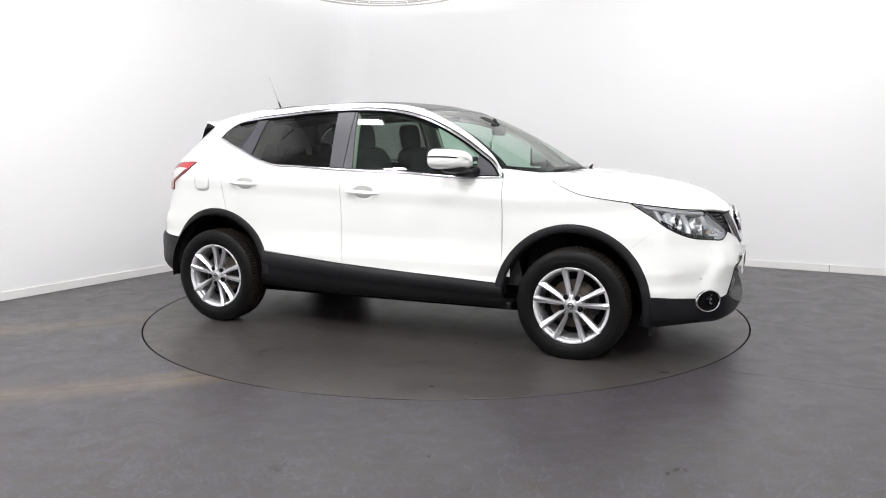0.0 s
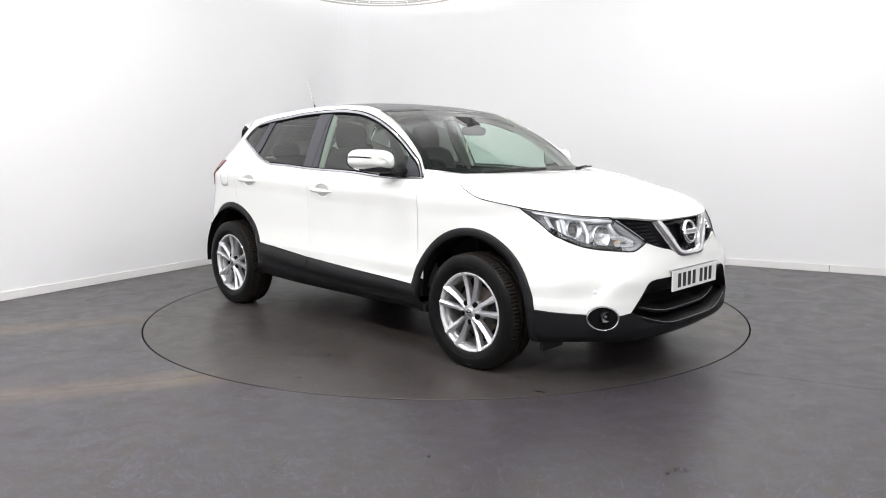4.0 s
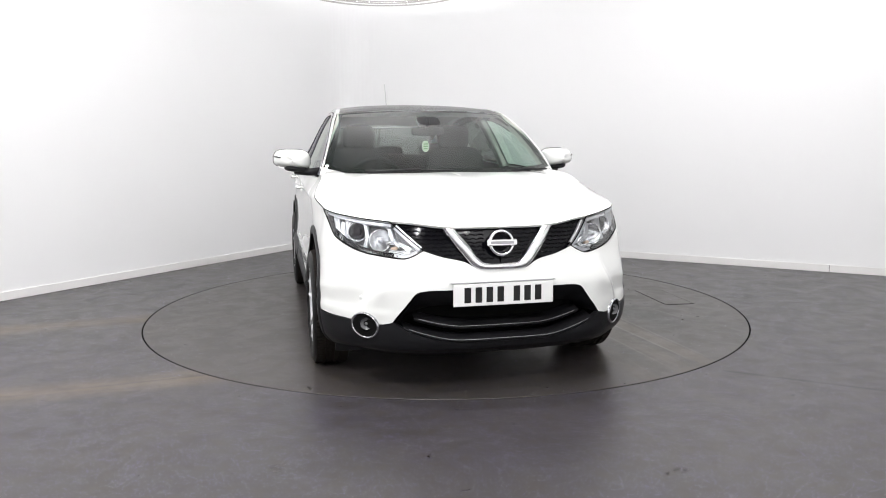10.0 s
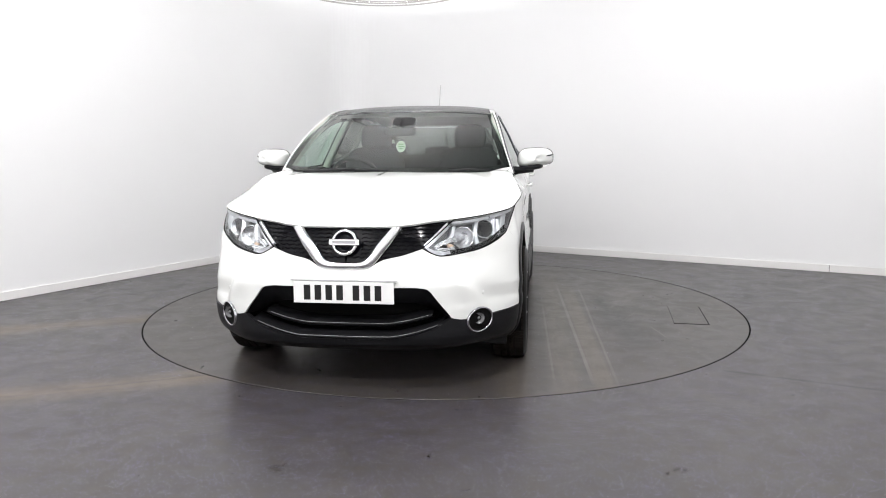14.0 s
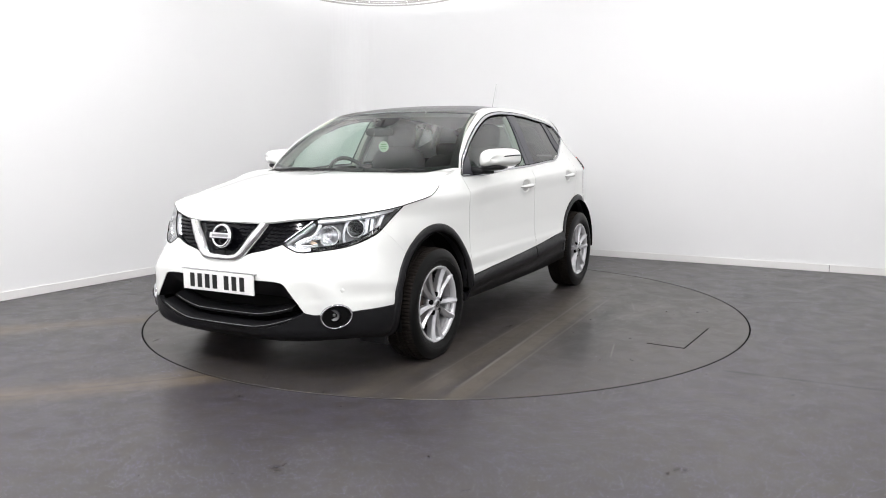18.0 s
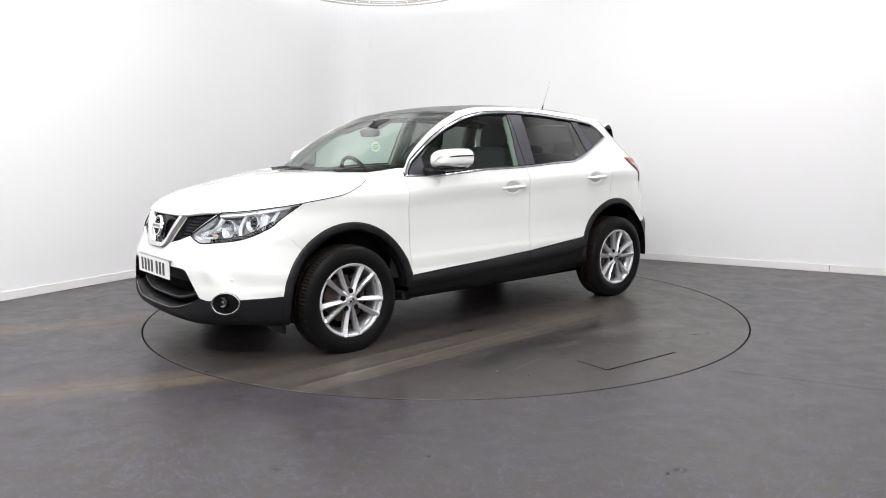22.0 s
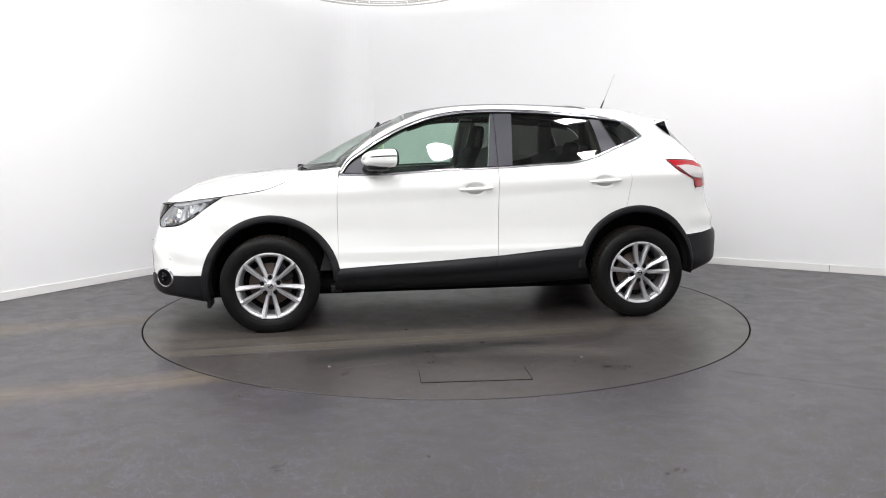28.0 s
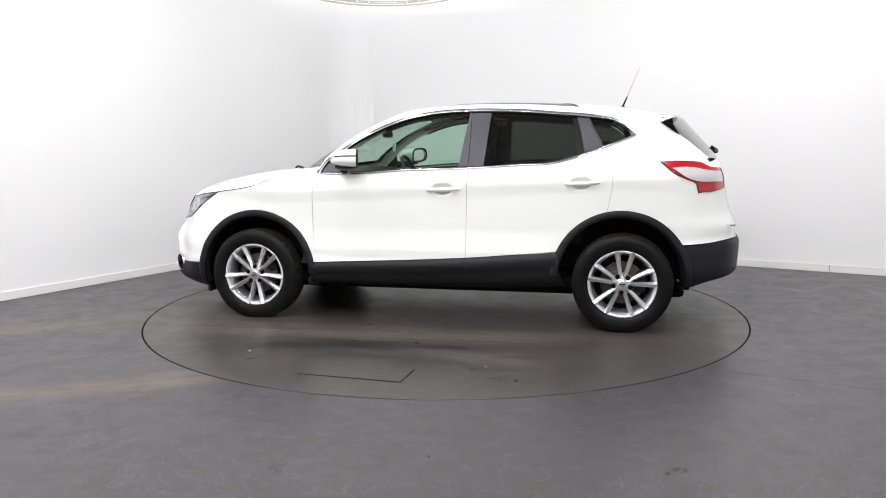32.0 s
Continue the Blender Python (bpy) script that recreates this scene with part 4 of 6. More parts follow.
def intake():
    base = bmesh.new()
    y = np.linspace(-0.52, 0.52, 25)
    sheet(base, np.array([[(2.06 - 0.28 * abs(a) ** 2.2, a, z) for z in (0.24, 0.40, 0.55)] for a in y]), flip=False)
    opening = part("lower_intake", base, M_DARK, car, "dark lower air intake")
    for name, half, rows, mat in (("intake_slat", 0.44, ((2.165, 0.350), (2.08, 0.376)), M_INTAKE), ("intake_lip", 0.50, ((2.222, 0.294), (2.11, 0.310)), M_INTAKE)):
        bm = bmesh.new()
        pts = []
        for a in np.linspace(-half, half, 41):
            k = abs(a) / half
            rise = (0.048 if name == "intake_slat" else 0.068) * max(0, (k - 0.45) / 0.55) ** 1.5
            back = 0.30 * abs(a) ** 2.4
            (x0, z0), (x1, z1) = rows
            pts.append([(x1 - back, a, z1 + rise + 0.006), (x0 - back, a, z0 + rise + 0.010), (x0 - back + 0.004, a, z0 + rise), (x0 - back - 0.004, a, z0 + rise - 0.008), (x1 - back, a, z0 + rise - 0.012)])
        sheet(bm, np.array(pts), flip=False)
        s = part(name, bm, mat, opening)
        bm = bmesh.new()
        tube(bm, [(p[1][0] + 0.002, p[1][1], p[1][2] - 0.001) for p in pts[1:-1]], 0.0015, 6)
        part("silver_edge", bm, M_EDGE, s, "thin silver edge")


for s in (1, -1):
    DOORS = body_panels(s) if s == 1 else DOORS + body_panels(s)
    bumper_front(s)
    cladding(s)
    front_cladding(s)
bonnet()
SCREEN_GRID = roof_and_screen()
rear_end()
intake()


# ---------------- the car: glass, trim, lamps, wheels, cabin ----------------
def soft(bm, sx, sy, sz, m, e=0.45, nu=20, nv=12):
    """A cushion: a rounded block of half sizes sx, sy, sz; e: 1 is an egg, near 0 a box."""
    f = lambda t: math.copysign(abs(t) ** e, t)
    rows = []
    for j in range(nv + 1):
        b = -math.pi / 2 + math.pi * j / nv
        rows.append([bm.verts.new(m @ Vector((sx * f(math.cos(b)) * f(math.cos(2 * math.pi * i / nu)), sy * f(math.cos(b)) * f(math.sin(2 * math.pi * i / nu)), sz * f(math.sin(b))))) for i in range(nu)])
    for r0, r1 in zip(rows, rows[1:]):
        for i in range(nu):
            bm.faces.new((r0[i], r0[(i + 1) % nu], r1[(i + 1) % nu], r1[i]))
    bmesh.ops.remove_doubles(bm, verts=[v for r in (rows[0], rows[-1]) for v in r], dist=0.0001)


def strip(bm, uv, half, proud, sg, base=-0.004):
    """A rounded moulding along a line on the skin."""
    d = np.gradient(uv, axis=0)
    n = np.stack([-d[:, 1], d[:, 0]], 1)
    n /= np.maximum(np.linalg.norm(n, axis=1, keepdims=True), 1e-9)
    rows = [skin(*(uv + n * w).T, o, sg) for w, o in ((-half, base), (-half, proud * 0.6), (-half * 0.5, proud), (half * 0.5, proud), (half, proud * 0.6), (half, base))]
    sheet(bm, np.stack(rows, 1), flip=sg < 0)


def windows(sg, front_door, rear_door):
    glass_out = -0.006
    lo, hi = up(BELT, 0.010), up(HEADER, -0.012)
    hi_front = [(x, z) for x, z in hi if -0.26 < x < 0.64]
    # front door pane
    bm = bmesh.new()
    panel(bm, region(line(cut(lo, 0.68, -0.19), 40), line([(0.68, 1.218)] + hi_front + [(-0.245, 1.496)], 40), line([(0.68, 1.078), (0.68, 1.218)], 12), line([(-0.19, 1.113), (-0.245, 1.496)], 20), 40, 20), sg, glass_out, 0.0)
    part("door_glass", bm, M_GLASS, front_door, "green-tinted side window")
    bm = bmesh.new()
    panel(bm, region(line(cut(lo, 0.835, 0.68), 8), line([(0.835, 1.082), (0.77, 1.150), (0.68, 1.218)], 8), line([(0.835, 1.078), (0.835, 1.082)], 4), line([(0.68, 1.077), (0.68, 1.218)], 10), 10, 10), sg, -0.003, 0.01)
    part("mirror_corner_trim", bm, M_TRIM, front_door)
    bm = bmesh.new()
    panel(bm, region(line(cut(lo, -0.19, -0.2565), 6), line([(-0.245, 1.496), (-0.2575, 1.497)], 6), line([(-0.19, 1.113), (-0.245, 1.496)], 20), line([(-0.2565, 1.116), (-0.2575, 1.497)], 20), 6, 20), sg, 0.0, 0.01)
    part("pillar_trim", bm, M_TRIM, front_door)
    # rear door pane and its trims
    bm = bmesh.new()
    panel(bm, region(line(cut(lo, -0.263, -0.365), 6), line([(-0.2635, 1.497), (-0.397, 1.494)], 6), line([(-0.263, 1.116), (-0.2635, 1.497)], 20), line([(-0.365, 1.122), (-0.397, 1.494)], 20), 6, 20), sg, 0.0, 0.01)
    part("pillar_trim", bm, M_TRIM, rear_door)
    bm = bmesh.new()
    panel(bm, region(line(cut(lo, -0.365, -1.05), 30), line(cut(hi, -0.397, -0.99), 30), line([(-0.365, 1.122), (-0.397, 1.494)], 20), line([(-1.05, 1.210), (-1.025, 1.34), (-0.99, 1.457)], 20), 30, 20), sg, glass_out, 0.0)
    part("door_glass", bm, M_PRIVACY, rear_door, "dark privacy side window")
    bm = bmesh.new()
    panel(bm, region(line(cut(lo, -1.05, -1.165), 8), line(cut(hi, -0.99, -1.062), 8), line([(-1.05, 1.210), (-1.025, 1.34), (-0.99, 1.457)], 20), line([(-1.165, 1.252), (-1.062, 1.451)], 20), 8, 20), sg, 0.0, 0.01)
    part("pillar_trim", bm, M_TRIM, rear_door)
    # fixed quarter window
    bm = bmesh.new()
    panel(bm, region(line(cut(lo, -1.178, -1.360), 20), line([(-1.074, 1.449), (-1.235, 1.423), (-1.318, 1.375), (-1.360, 1.335)], 20), line([(-1.178, 1.257), (-1.074, 1.449)], 14), line([(-1.360, 1.324), (-1.360, 1.335)], 4), 20, 14), sg, glass_out, 0.0)
    part("quarter_glass", bm, M_PRIVACY, car, "small dark quarter window")
    # bright mouldings round the windows
    for run, name, half in ((BELT, "belt_moulding", 0.007), (HEADER, "header_moulding", 0.008)):
        bm = bmesh.new()
        strip(bm, line(run, 110), half, 0.006, sg)
        part(name, bm, M_CHROME, car)
    for name, dz, half, proud in (("outer_seal", 0.0105, 0.0026, 0.003), ("inner_seal", -0.0125, 0.0060, 0.001)):
        bm = bmesh.new()
        strip(bm, line(up(HEADER[:12], dz, 0.3 * dz), 110), half, proud, sg)
        part(name, bm, M_GAP, car, "thin black window seal")
    bm = bmesh.new()
    strip(bm, line(up(BELT[:6], 0.0095), 60), 0.0030, 0.002, sg)
    part("belt_seal", bm, M_GAP, car, "thin black window seal")
    bm = bmesh.new()
    strip(bm, line([(-1.170, 1.250), (-1.067, 1.456)], 12), 0.0032, 0.004, sg)
    part("window_divider", bm, M_TRIM, car)


def handles(sg, front_door, rear_door):
    for door, x0, x1, z in ((front_door, 0.028, -0.208, 0.957), (rear_door, -0.925, -1.159, 1.002)):
        bm = bmesh.new()
        rows = []
        for k in np.linspace(0, 1, 25):
            x = x0 + (x1 - x0) * k
            lift = 0.036 * math.sin(math.pi * k) ** 0.45
            half = 0.015 * (math.sin(math.pi * min(max(k, 0.03), 0.97)) ** 0.35)
            q = q_at("x", x, z)
            zz = z + 0.010 * k
            ring = [(0, lift + 0.004), (half * 0.8, lift), (half, lift - 0.008), (half * 0.7, lift - 0.016), (-half * 0.7, lift - 0.016), (-half, lift - 0.008), (-half * 0.8, lift), (0, lift + 0.004)]
            rows.append([skin(q, zz + a, o, sg) for a, o in ring])
        sheet(bm, np.array(rows), flip=sg > 0)
        bmesh.ops.recalc_face_normals(bm, faces=bm.faces)
        part("handle", bm, M_PAINT, door)


def fuel_flap():
    a = np.linspace(0, 2 * math.pi, 61)
    c, d = np.cos(a), np.sin(a)
    run = [(-1.430 + 0.073 * math.copysign(abs(p) ** 0.5, p), 1.024 + 0.074 * math.copysign(abs(q) ** 0.5, q)) for p, q in zip(c, d)]
    rim_run = np.array([(q_at("x", x, z), z) for x, z in run])
    bm = bmesh.new()
    tube(bm, skin(rim_run[:, 0], rim_run[:, 1], 0.0005, -1), 0.0020, 5, cap=False)
    part("flap_gap", bm, M_GAPGREY, car)
    bm = bmesh.new()
    mid = rim_run[:-1].mean(axis=0)
    sheet(bm, np.stack([skin(*(mid + (rim_run - mid) * k).T, o, -1) for k, o in ((0.985, -0.002), (0.975, 0.0025), (0.7, 0.003), (0.35, 0.003), (0.01, 0.003))], 1), flip=False)
    bmesh.ops.recalc_face_normals(bm, faces=bm.faces)
    part("fuel_flap", bm, M_PAINT, car)


def mirror(sg, front_door):
    m = pose(0.606, sg * 0.945 - 0.010, 1.168)
    def shell(k, a, out=0.0):
        """A bowl that opens to the rear: k from the back rim to the rounded nose, a round it."""
        s = (1 - k ** 2.8) ** 0.5 if k < 1 else 0.02
        c, d = math.cos(a), math.sin(a)
        y = (0.122 + out) * math.copysign(abs(c) ** 0.60, c)
        z = ((0.080 if d > 0 else 0.056) + out) * math.copysign(abs(d) ** 0.66, d)
        tilt = 0.020 * y / 0.106
        return m @ Vector((-0.095 + 0.200 * k - 0.32 * y * (1 - k) - 0.26 * max(0, y + 0.02) ** 1.2 * k + out, sg * y * s, z * s * (1 - 0.12 * (y + 0.106) / 0.212) + tilt * 0.3))
    bm = bmesh.new()
    sheet(bm, np.array([[tuple(shell(k, a)) for a in np.linspace(0, 2 * math.pi, 41)] for k in np.linspace(0, 1, 18)]))
    bmesh.ops.remove_doubles(bm, verts=bm.verts, dist=0.0002)
    bmesh.ops.recalc_face_normals(bm, faces=bm.faces)
    part("mirror_cap", bm, M_PAINT, front_door, "white door mirror cap")
    bm = bmesh.new()
    path = [shell(k, 0.16 + 0.02 * k, 0.0005) for k in np.linspace(0.02, 0.84, 14)]
    tube(bm, path, [0.003] + [0.0042] * (len(path) - 2) + [0.002], 8)
    part("indicator_strip", bm, M_CLAD, front_door, "dark indicator strip on the mirror")
    bm = bmesh.new()
    soft(bm, 0.080, 0.078, 0.022, m @ pose(-0.012, -sg * 0.026, -0.054, sg * 6, 0, -sg * 8), 0.7)
    tube(bm, [m @ Vector((0.0, -sg * 0.02, -0.068)), m @ Vector((0.045, -sg * 0.10, -0.076)), m @ Vector((0.075, -sg * 0.185, -0.070))], [0.024, 0.024, 0.030], 12)
    part("mirror_foot", bm, M_CLAD, front_door)
    bm = bmesh.new()
    bmesh.ops.create_circle(bm, cap_ends=True, segments=32, radius=1.0)
    for v in bm.verts:
        c, d = v.co.x, v.co.y
        y = 0.104 * math.copysign(abs(c) ** 0.62, c)
        v.co = m @ Vector((-0.086 - 0.32 * sg * y, y, 0.060 * math.copysign(abs(d) ** 0.72, d)))
    part("mirror_glass", bm, M_MIRROR, front_door, smooth=False)
    bm = bmesh.new()
    tube(bm, [shell(0.01, a, -0.004) for a in np.linspace(0, 2 * math.pi, 49)], 0.0075, 8, cap=False)
    part("mirror_rim", bm, M_CLAD, front_door, "black rim round the mirror glass")


def headlight(sg):
    top = line(LAMP_TOP, 40)
    inner = line([("y", 0.535, 0.879), ("y", 0.39, 0.745)], 20)
    back = polyline(line(LAMP_BACK, 16), line(LAMP_LOW[:2], 16))
    low = line(LAMP_LOW[1:] + [("y", 0.43, 0.722), ("y", 0.39, 0.745)], 40)
    uv = region(low, top, back[::-1], inner[::-1], 44, 28)[::-1]
    bm = bmesh.new()
    panel(bm, uv, sg, -0.001, 0.0)
    lamp = part("headlight", bm, M_LENS, car, "clear headlamp with chrome projector and reflector")
    # dark housing behind the lens
    bm = bmesh.new()
    c = uv.mean(axis=(0, 1))
    deep = skin(c[0] + (uv[..., 0] - c[0]) * 0.93, c[1] + (uv[..., 1] - c[1]) * 0.90, -0.055, sg)
    front = skin(uv[..., 0], uv[..., 1], -0.003, sg)
    sheet(bm, deep, flip=sg < 0)
    loop = [(i, 0) for i in range(44)] + [(43, j) for j in range(1, 28)] + [(i, 27) for i in range(42, -1, -1)] + [(0, j) for j in range(26, 0, -1)]
    wall = np.array([[front[i, j], deep[i, j]] for i, j in loop + loop[:1]])
    sheet(bm, wall, flip=sg < 0)
    part("lamp_housing", bm, M_LAMPGREY, lamp)
    # bright frame along the top and the inner edge
    bm = bmesh.new()
    strip(bm, line([(1.70, 0.912), (1.82, 0.890), ("y", 0.655, 0.873), ("y", 0.53, 0.862)], 30), 0.007, -0.006, sg, base=-0.05)
    strip(bm, line([("y", 0.515, 0.858), ("y", 0.405, 0.752)], 20), 0.013, -0.008, sg, base=-0.05)
    strip(bm, line([("y", 0.42, 0.740), ("y", 0.475, 0.717), ("y", 0.53, 0.722)], 14), 0.008, -0.010, sg, base=-0.05)
    strip(bm, line([("y", 0.655, 0.868), ("y", 0.652, 0.80), ("y", 0.665, 0.755)], 12), 0.006, -0.016, sg, base=-0.05)
    strip(bm, line([("y", 0.545, 0.850), ("y", 0.535, 0.80), ("y", 0.505, 0.765)], 12), 0.007, -0.016, sg, base=-0.05)
    part("lamp_bezel", bm, M_LAMPSATIN, lamp)
    bm = bmesh.new()
    for run, half, deep_by in (([(1.765, 0.893), (1.815, 0.822)], 0.010, -0.018), ([(1.835, 0.884), (1.875, 0.790)], 0.012, -0.024), ([("y", 0.760, 0.870), ("y", 0.770, 0.775)], 0.008, -0.014)):
        strip(bm, line(run, 10), half, deep_by, sg, base=-0.052)
    part("lamp_fins", bm, M_LAMPSATIN, lamp, "bright upright reflector facets")
    bm = bmesh.new()
    strip(bm, line([(1.80, 0.826), ("y", 0.70, 0.752), ("y", 0.60, 0.727), ("y", 0.50, 0.716)], 30), 0.012, -0.012, sg, base=-0.05)
    part("lower_trim", bm, M_BLACK, lamp, "gloss black lower trim")
    # dark rubber edge all round the lens
    bm = bmesh.new()
    rim_run = np.vstack([uv[:, 0], uv[-1, 1:], uv[::-1, -1][1:], uv[0, ::-1][1:]])
    tube(bm, skin(rim_run[:, 0], rim_run[:, 1], -0.001, sg), 0.0032, 6, cap=False)
    part("lamp_seal", bm, M_DARK, lamp)

    def place(kind, val, z, out):
        q = q_at(kind, val, z)
        p, p2 = skin(q, z, out, sg), skin(q, z, out + 0.01, sg)
        return Vector(p), (Vector(p2) - Vector(p)).normalized()
    for kind, val, z, r, name in (("y", 0.702, 0.832, 0.046, "projector"), ("y", 0.600, 0.795, 0.053, "reflector")):
        p, n = place(kind, val, z, -0.045)
        n = (n + Vector((1.2, 0, 0))).normalized()
        turn = n.to_track_quat("Y", "Z").to_matrix().to_4x4()
        turn.translation = p
        bm = bmesh.new()
        lathe(bm, [(r + 0.005, -0.01), (r + 0.005, 0.026), (r + 0.002, 0.028), (r - 0.001, 0.024), (r - 0.010, 0.010), (r * 0.45, 0.002), (0.0, 0.0)], 32)
        bmesh.ops.transform(bm, matrix=turn, verts=bm.verts)
        part(name, bm, M_BRIGHT, lamp)
        bm = bmesh.new()
        if name == "projector":
            lathe(bm, [(0.0, 0.026), (0.014, 0.024), (0.024, 0.018), (0.030, 0.008), (0.031, 0.0)], 24)
            bmesh.ops.transform(bm, matrix=turn, verts=bm.verts)
            part("projector_lens", bm, M_BLACK, lamp, "dark projector eye")
        else:
            lathe(bm, [(0.0, 0.034), (0.010, 0.032), (0.013, 0.022), (0.013, 0.004)], 16)
            bmesh.ops.transform(bm, matrix=turn, verts=bm.verts)
            part("bulb_cap", bm, M_SILVER, lamp)
    bm = bmesh.new()
    strip(bm, line([("y", 0.560, 0.785), ("y", 0.500, 0.775), ("y", 0.455, 0.748)], 12), 0.009, -0.020, sg, base=-0.05)
    strip(bm, line([("y", 0.455, 0.746), ("y", 0.500, 0.735), ("y", 0.555, 0.742)], 12), 0.009, -0.020, sg, base=-0.05)
    part("indicator_reflector", bm, M_BRIGHT, lamp, "bright chevron reflector of the indicator")
    p, n = place("y", 0.535, 0.757, -0.030)
    bm = bmesh.new()
    soft(bm, 0.010, 0.020, 0.011, Matrix.Translation(p) @ pose(0, 0, 0, sg * -18, 0, sg * 24), 0.8)
    part("indicator_bulb", bm, M_AMBER, lamp, "pale amber indicator")
    # small clear marker cells under the lamps
    for k, (y, z) in enumerate(((0.725, 0.775), (0.69, 0.757), (0.645, 0.742))):
        p, n = place("y", y, z, -0.03)
        bm = bmesh.new()
        soft(bm, 0.008, 0.013, 0.006, Matrix.Translation(p), 0.6, 10, 6)
        part("marker_cell", bm, M_CLEARLAMP, lamp)


def grille():
    bm = bmesh.new()
    for sg in (1, -1):
        top = line([("y", 0.0, 0.850), ("y", 0.27, 0.855), ("y", 0.44, 0.876), ("y", 0.532, 0.880)], 40)
        low = line([("y", 0.0, 0.646), ("y", 0.134, 0.655), ("y", 0.19, 0.687), ("y", 0.30, 0.713), ("y", 0.39, 0.745)], 40)
        panel(bm, region(low, top, line([("y", 0.0, 0.646), ("y", 0.0, 0.850)], 16), line([("y", 0.39, 0.745), ("y", 0.532, 0.880)], 16), 44, 18), sg, -0.028, 0.0)
    g = part("grille", bm, M_BLACK, car, "gloss black mesh grille")
    # rows of short mesh bars
    rows_bm = bmesh.new()

    def bars(y0, y1, z, sg):
        bm = rows_bm
        n = max(2, int((y1 - y0) / 0.036))
        for k in range(n):
            a, b = y0 + (y1 - y0) * (k + 0.08) / n, y0 + (y1 - y0) * (k + 0.92) / n
            pts = [skin(q_at("y", y, z + dz), z + dz, -0.0235, sg) for y, dz in ((a, 0.0), ((a * 3 + b) / 4, 0.006), ((a + 3 * b) / 4, 0.007), (b, 0.0))]
            tube(bm, pts, 0.0032, 5)
    for sg in (1, -1):
        for z in np.arange(0.70, 0.862, 0.020):
            edge = 0.39 + (z - 0.745) / 0.135 * 0.142 if z > 0.745 else 0.19 + (z - 0.687) / 0.058 * 0.20
            vee = 0.142 + (z - 0.66) / 0.19 * 0.145
            if edge - vee > 0.05:
                bars(vee + 0.01, edge - 0.012, z, sg)
            if z < 0.845 and vee - 0.05 > 0.03:
                bars(0.004 if abs(z - 0.775) > 0.07 else 0.075, vee - 0.055, z, sg)
    part("grille_mesh", rows_bm, M_BLACK, g, kind="stuff")
    # bright V
    bm = bmesh.new()
    for sg in (1, -1):
        outer = through_points([(q_at("y", y, z), z) for y, z in ((0.0, 0.643), (0.08, 0.644), (0.125, 0.651), (0.152, 0.668), (0.20, 0.724), (0.287, 0.848))], 50)
        inn = through_points([(q_at("y", y, z), z) for y, z in ((0.0, 0.678), (0.06, 0.679), (0.092, 0.686), (0.116, 0.706), (0.16, 0.764), (0.235, 0.851))], 50)
        ts = (0.0, 0.08, 0.5, 0.92, 1.0)
        os_ = (-0.03, 0.010, 0.016, 0.010, -0.03)
        sheet(bm, np.stack([skin(*((outer * (1 - t) + inn * t)).T, o, sg) for t, o in zip(ts, os_)], 1), flip=sg < 0)
    bmesh.ops.remove_doubles(bm, verts=[v for v in bm.verts if abs(v.co.y) < 1e-4], dist=0.0005)
    part("grille_vee", bm, M_BRIGHT, car, "broad bright V on the grille")
    # round badge with a bar across it
    turn = pose(2.172, 0, 0.776, 0, -12, 0)
    bm = bmesh.new()
    lathe(bm, [(0.0, 0.0), (0.064, 0.0), (0.066, -0.02)], 40, "x")
    bmesh.ops.transform(bm, matrix=turn, verts=bm.verts)
    badge = part("badge", bm, M_BLACK, car, "round bright badge with a crossbar")
    bm = bmesh.new()
    lathe(bm, [(0.052, 0.0), (0.052, 0.010), (0.057, 0.014), (0.064, 0.012), (0.067, 0.0)], 48, "x")
    bmesh.ops.transform(bm, matrix=turn, verts=bm.verts)
    part("badge_ring", bm, M_BRIGHT, badge)
    bm = bmesh.new()
    box(bm, 0.004, 0.018, -0.078, 0.078, -0.0165, 0.0165, 0.004, turn)
    part("badge_bar", bm, M_BRIGHT, badge, smooth=False)
    bm = bmesh.new()
    box(bm, 0.0165, 0.0188, -0.060, 0.060, -0.0075, 0.0075, 0, turn)
    part("badge_mark", bm, M_EDGE, badge, "plain dark bar", smooth=False)


def number_plate():
    bm = bmesh.new()
    box(bm, 2.214, 2.2235, -0.26, 0.26, 0.4715, 0.5825, 0.003)
    plate = part("number_plate", bm, M_PLATE, car, "white front plate with a row of dark bars", smooth=False)
    bm = bmesh.new()
    box(bm, 2.204, 2.222, -0.275, 0.275, 0.586, 0.5885, 0.001)
    part("plate_holder", bm, M_EDGE, plate, "thin grey edge of the holder", smooth=False)
    x = -0.205
    for k in range(7):
        bm = bmesh.new()
        w = 0.034
        box(bm, 2.2233, 2.2246, x, x + w, 0.4885, 0.5655)
        part("dark_bar", bm, M_INK, plate, smooth=False)
        x += 0.0565 if k != 3 else 0.0565 + 0.028


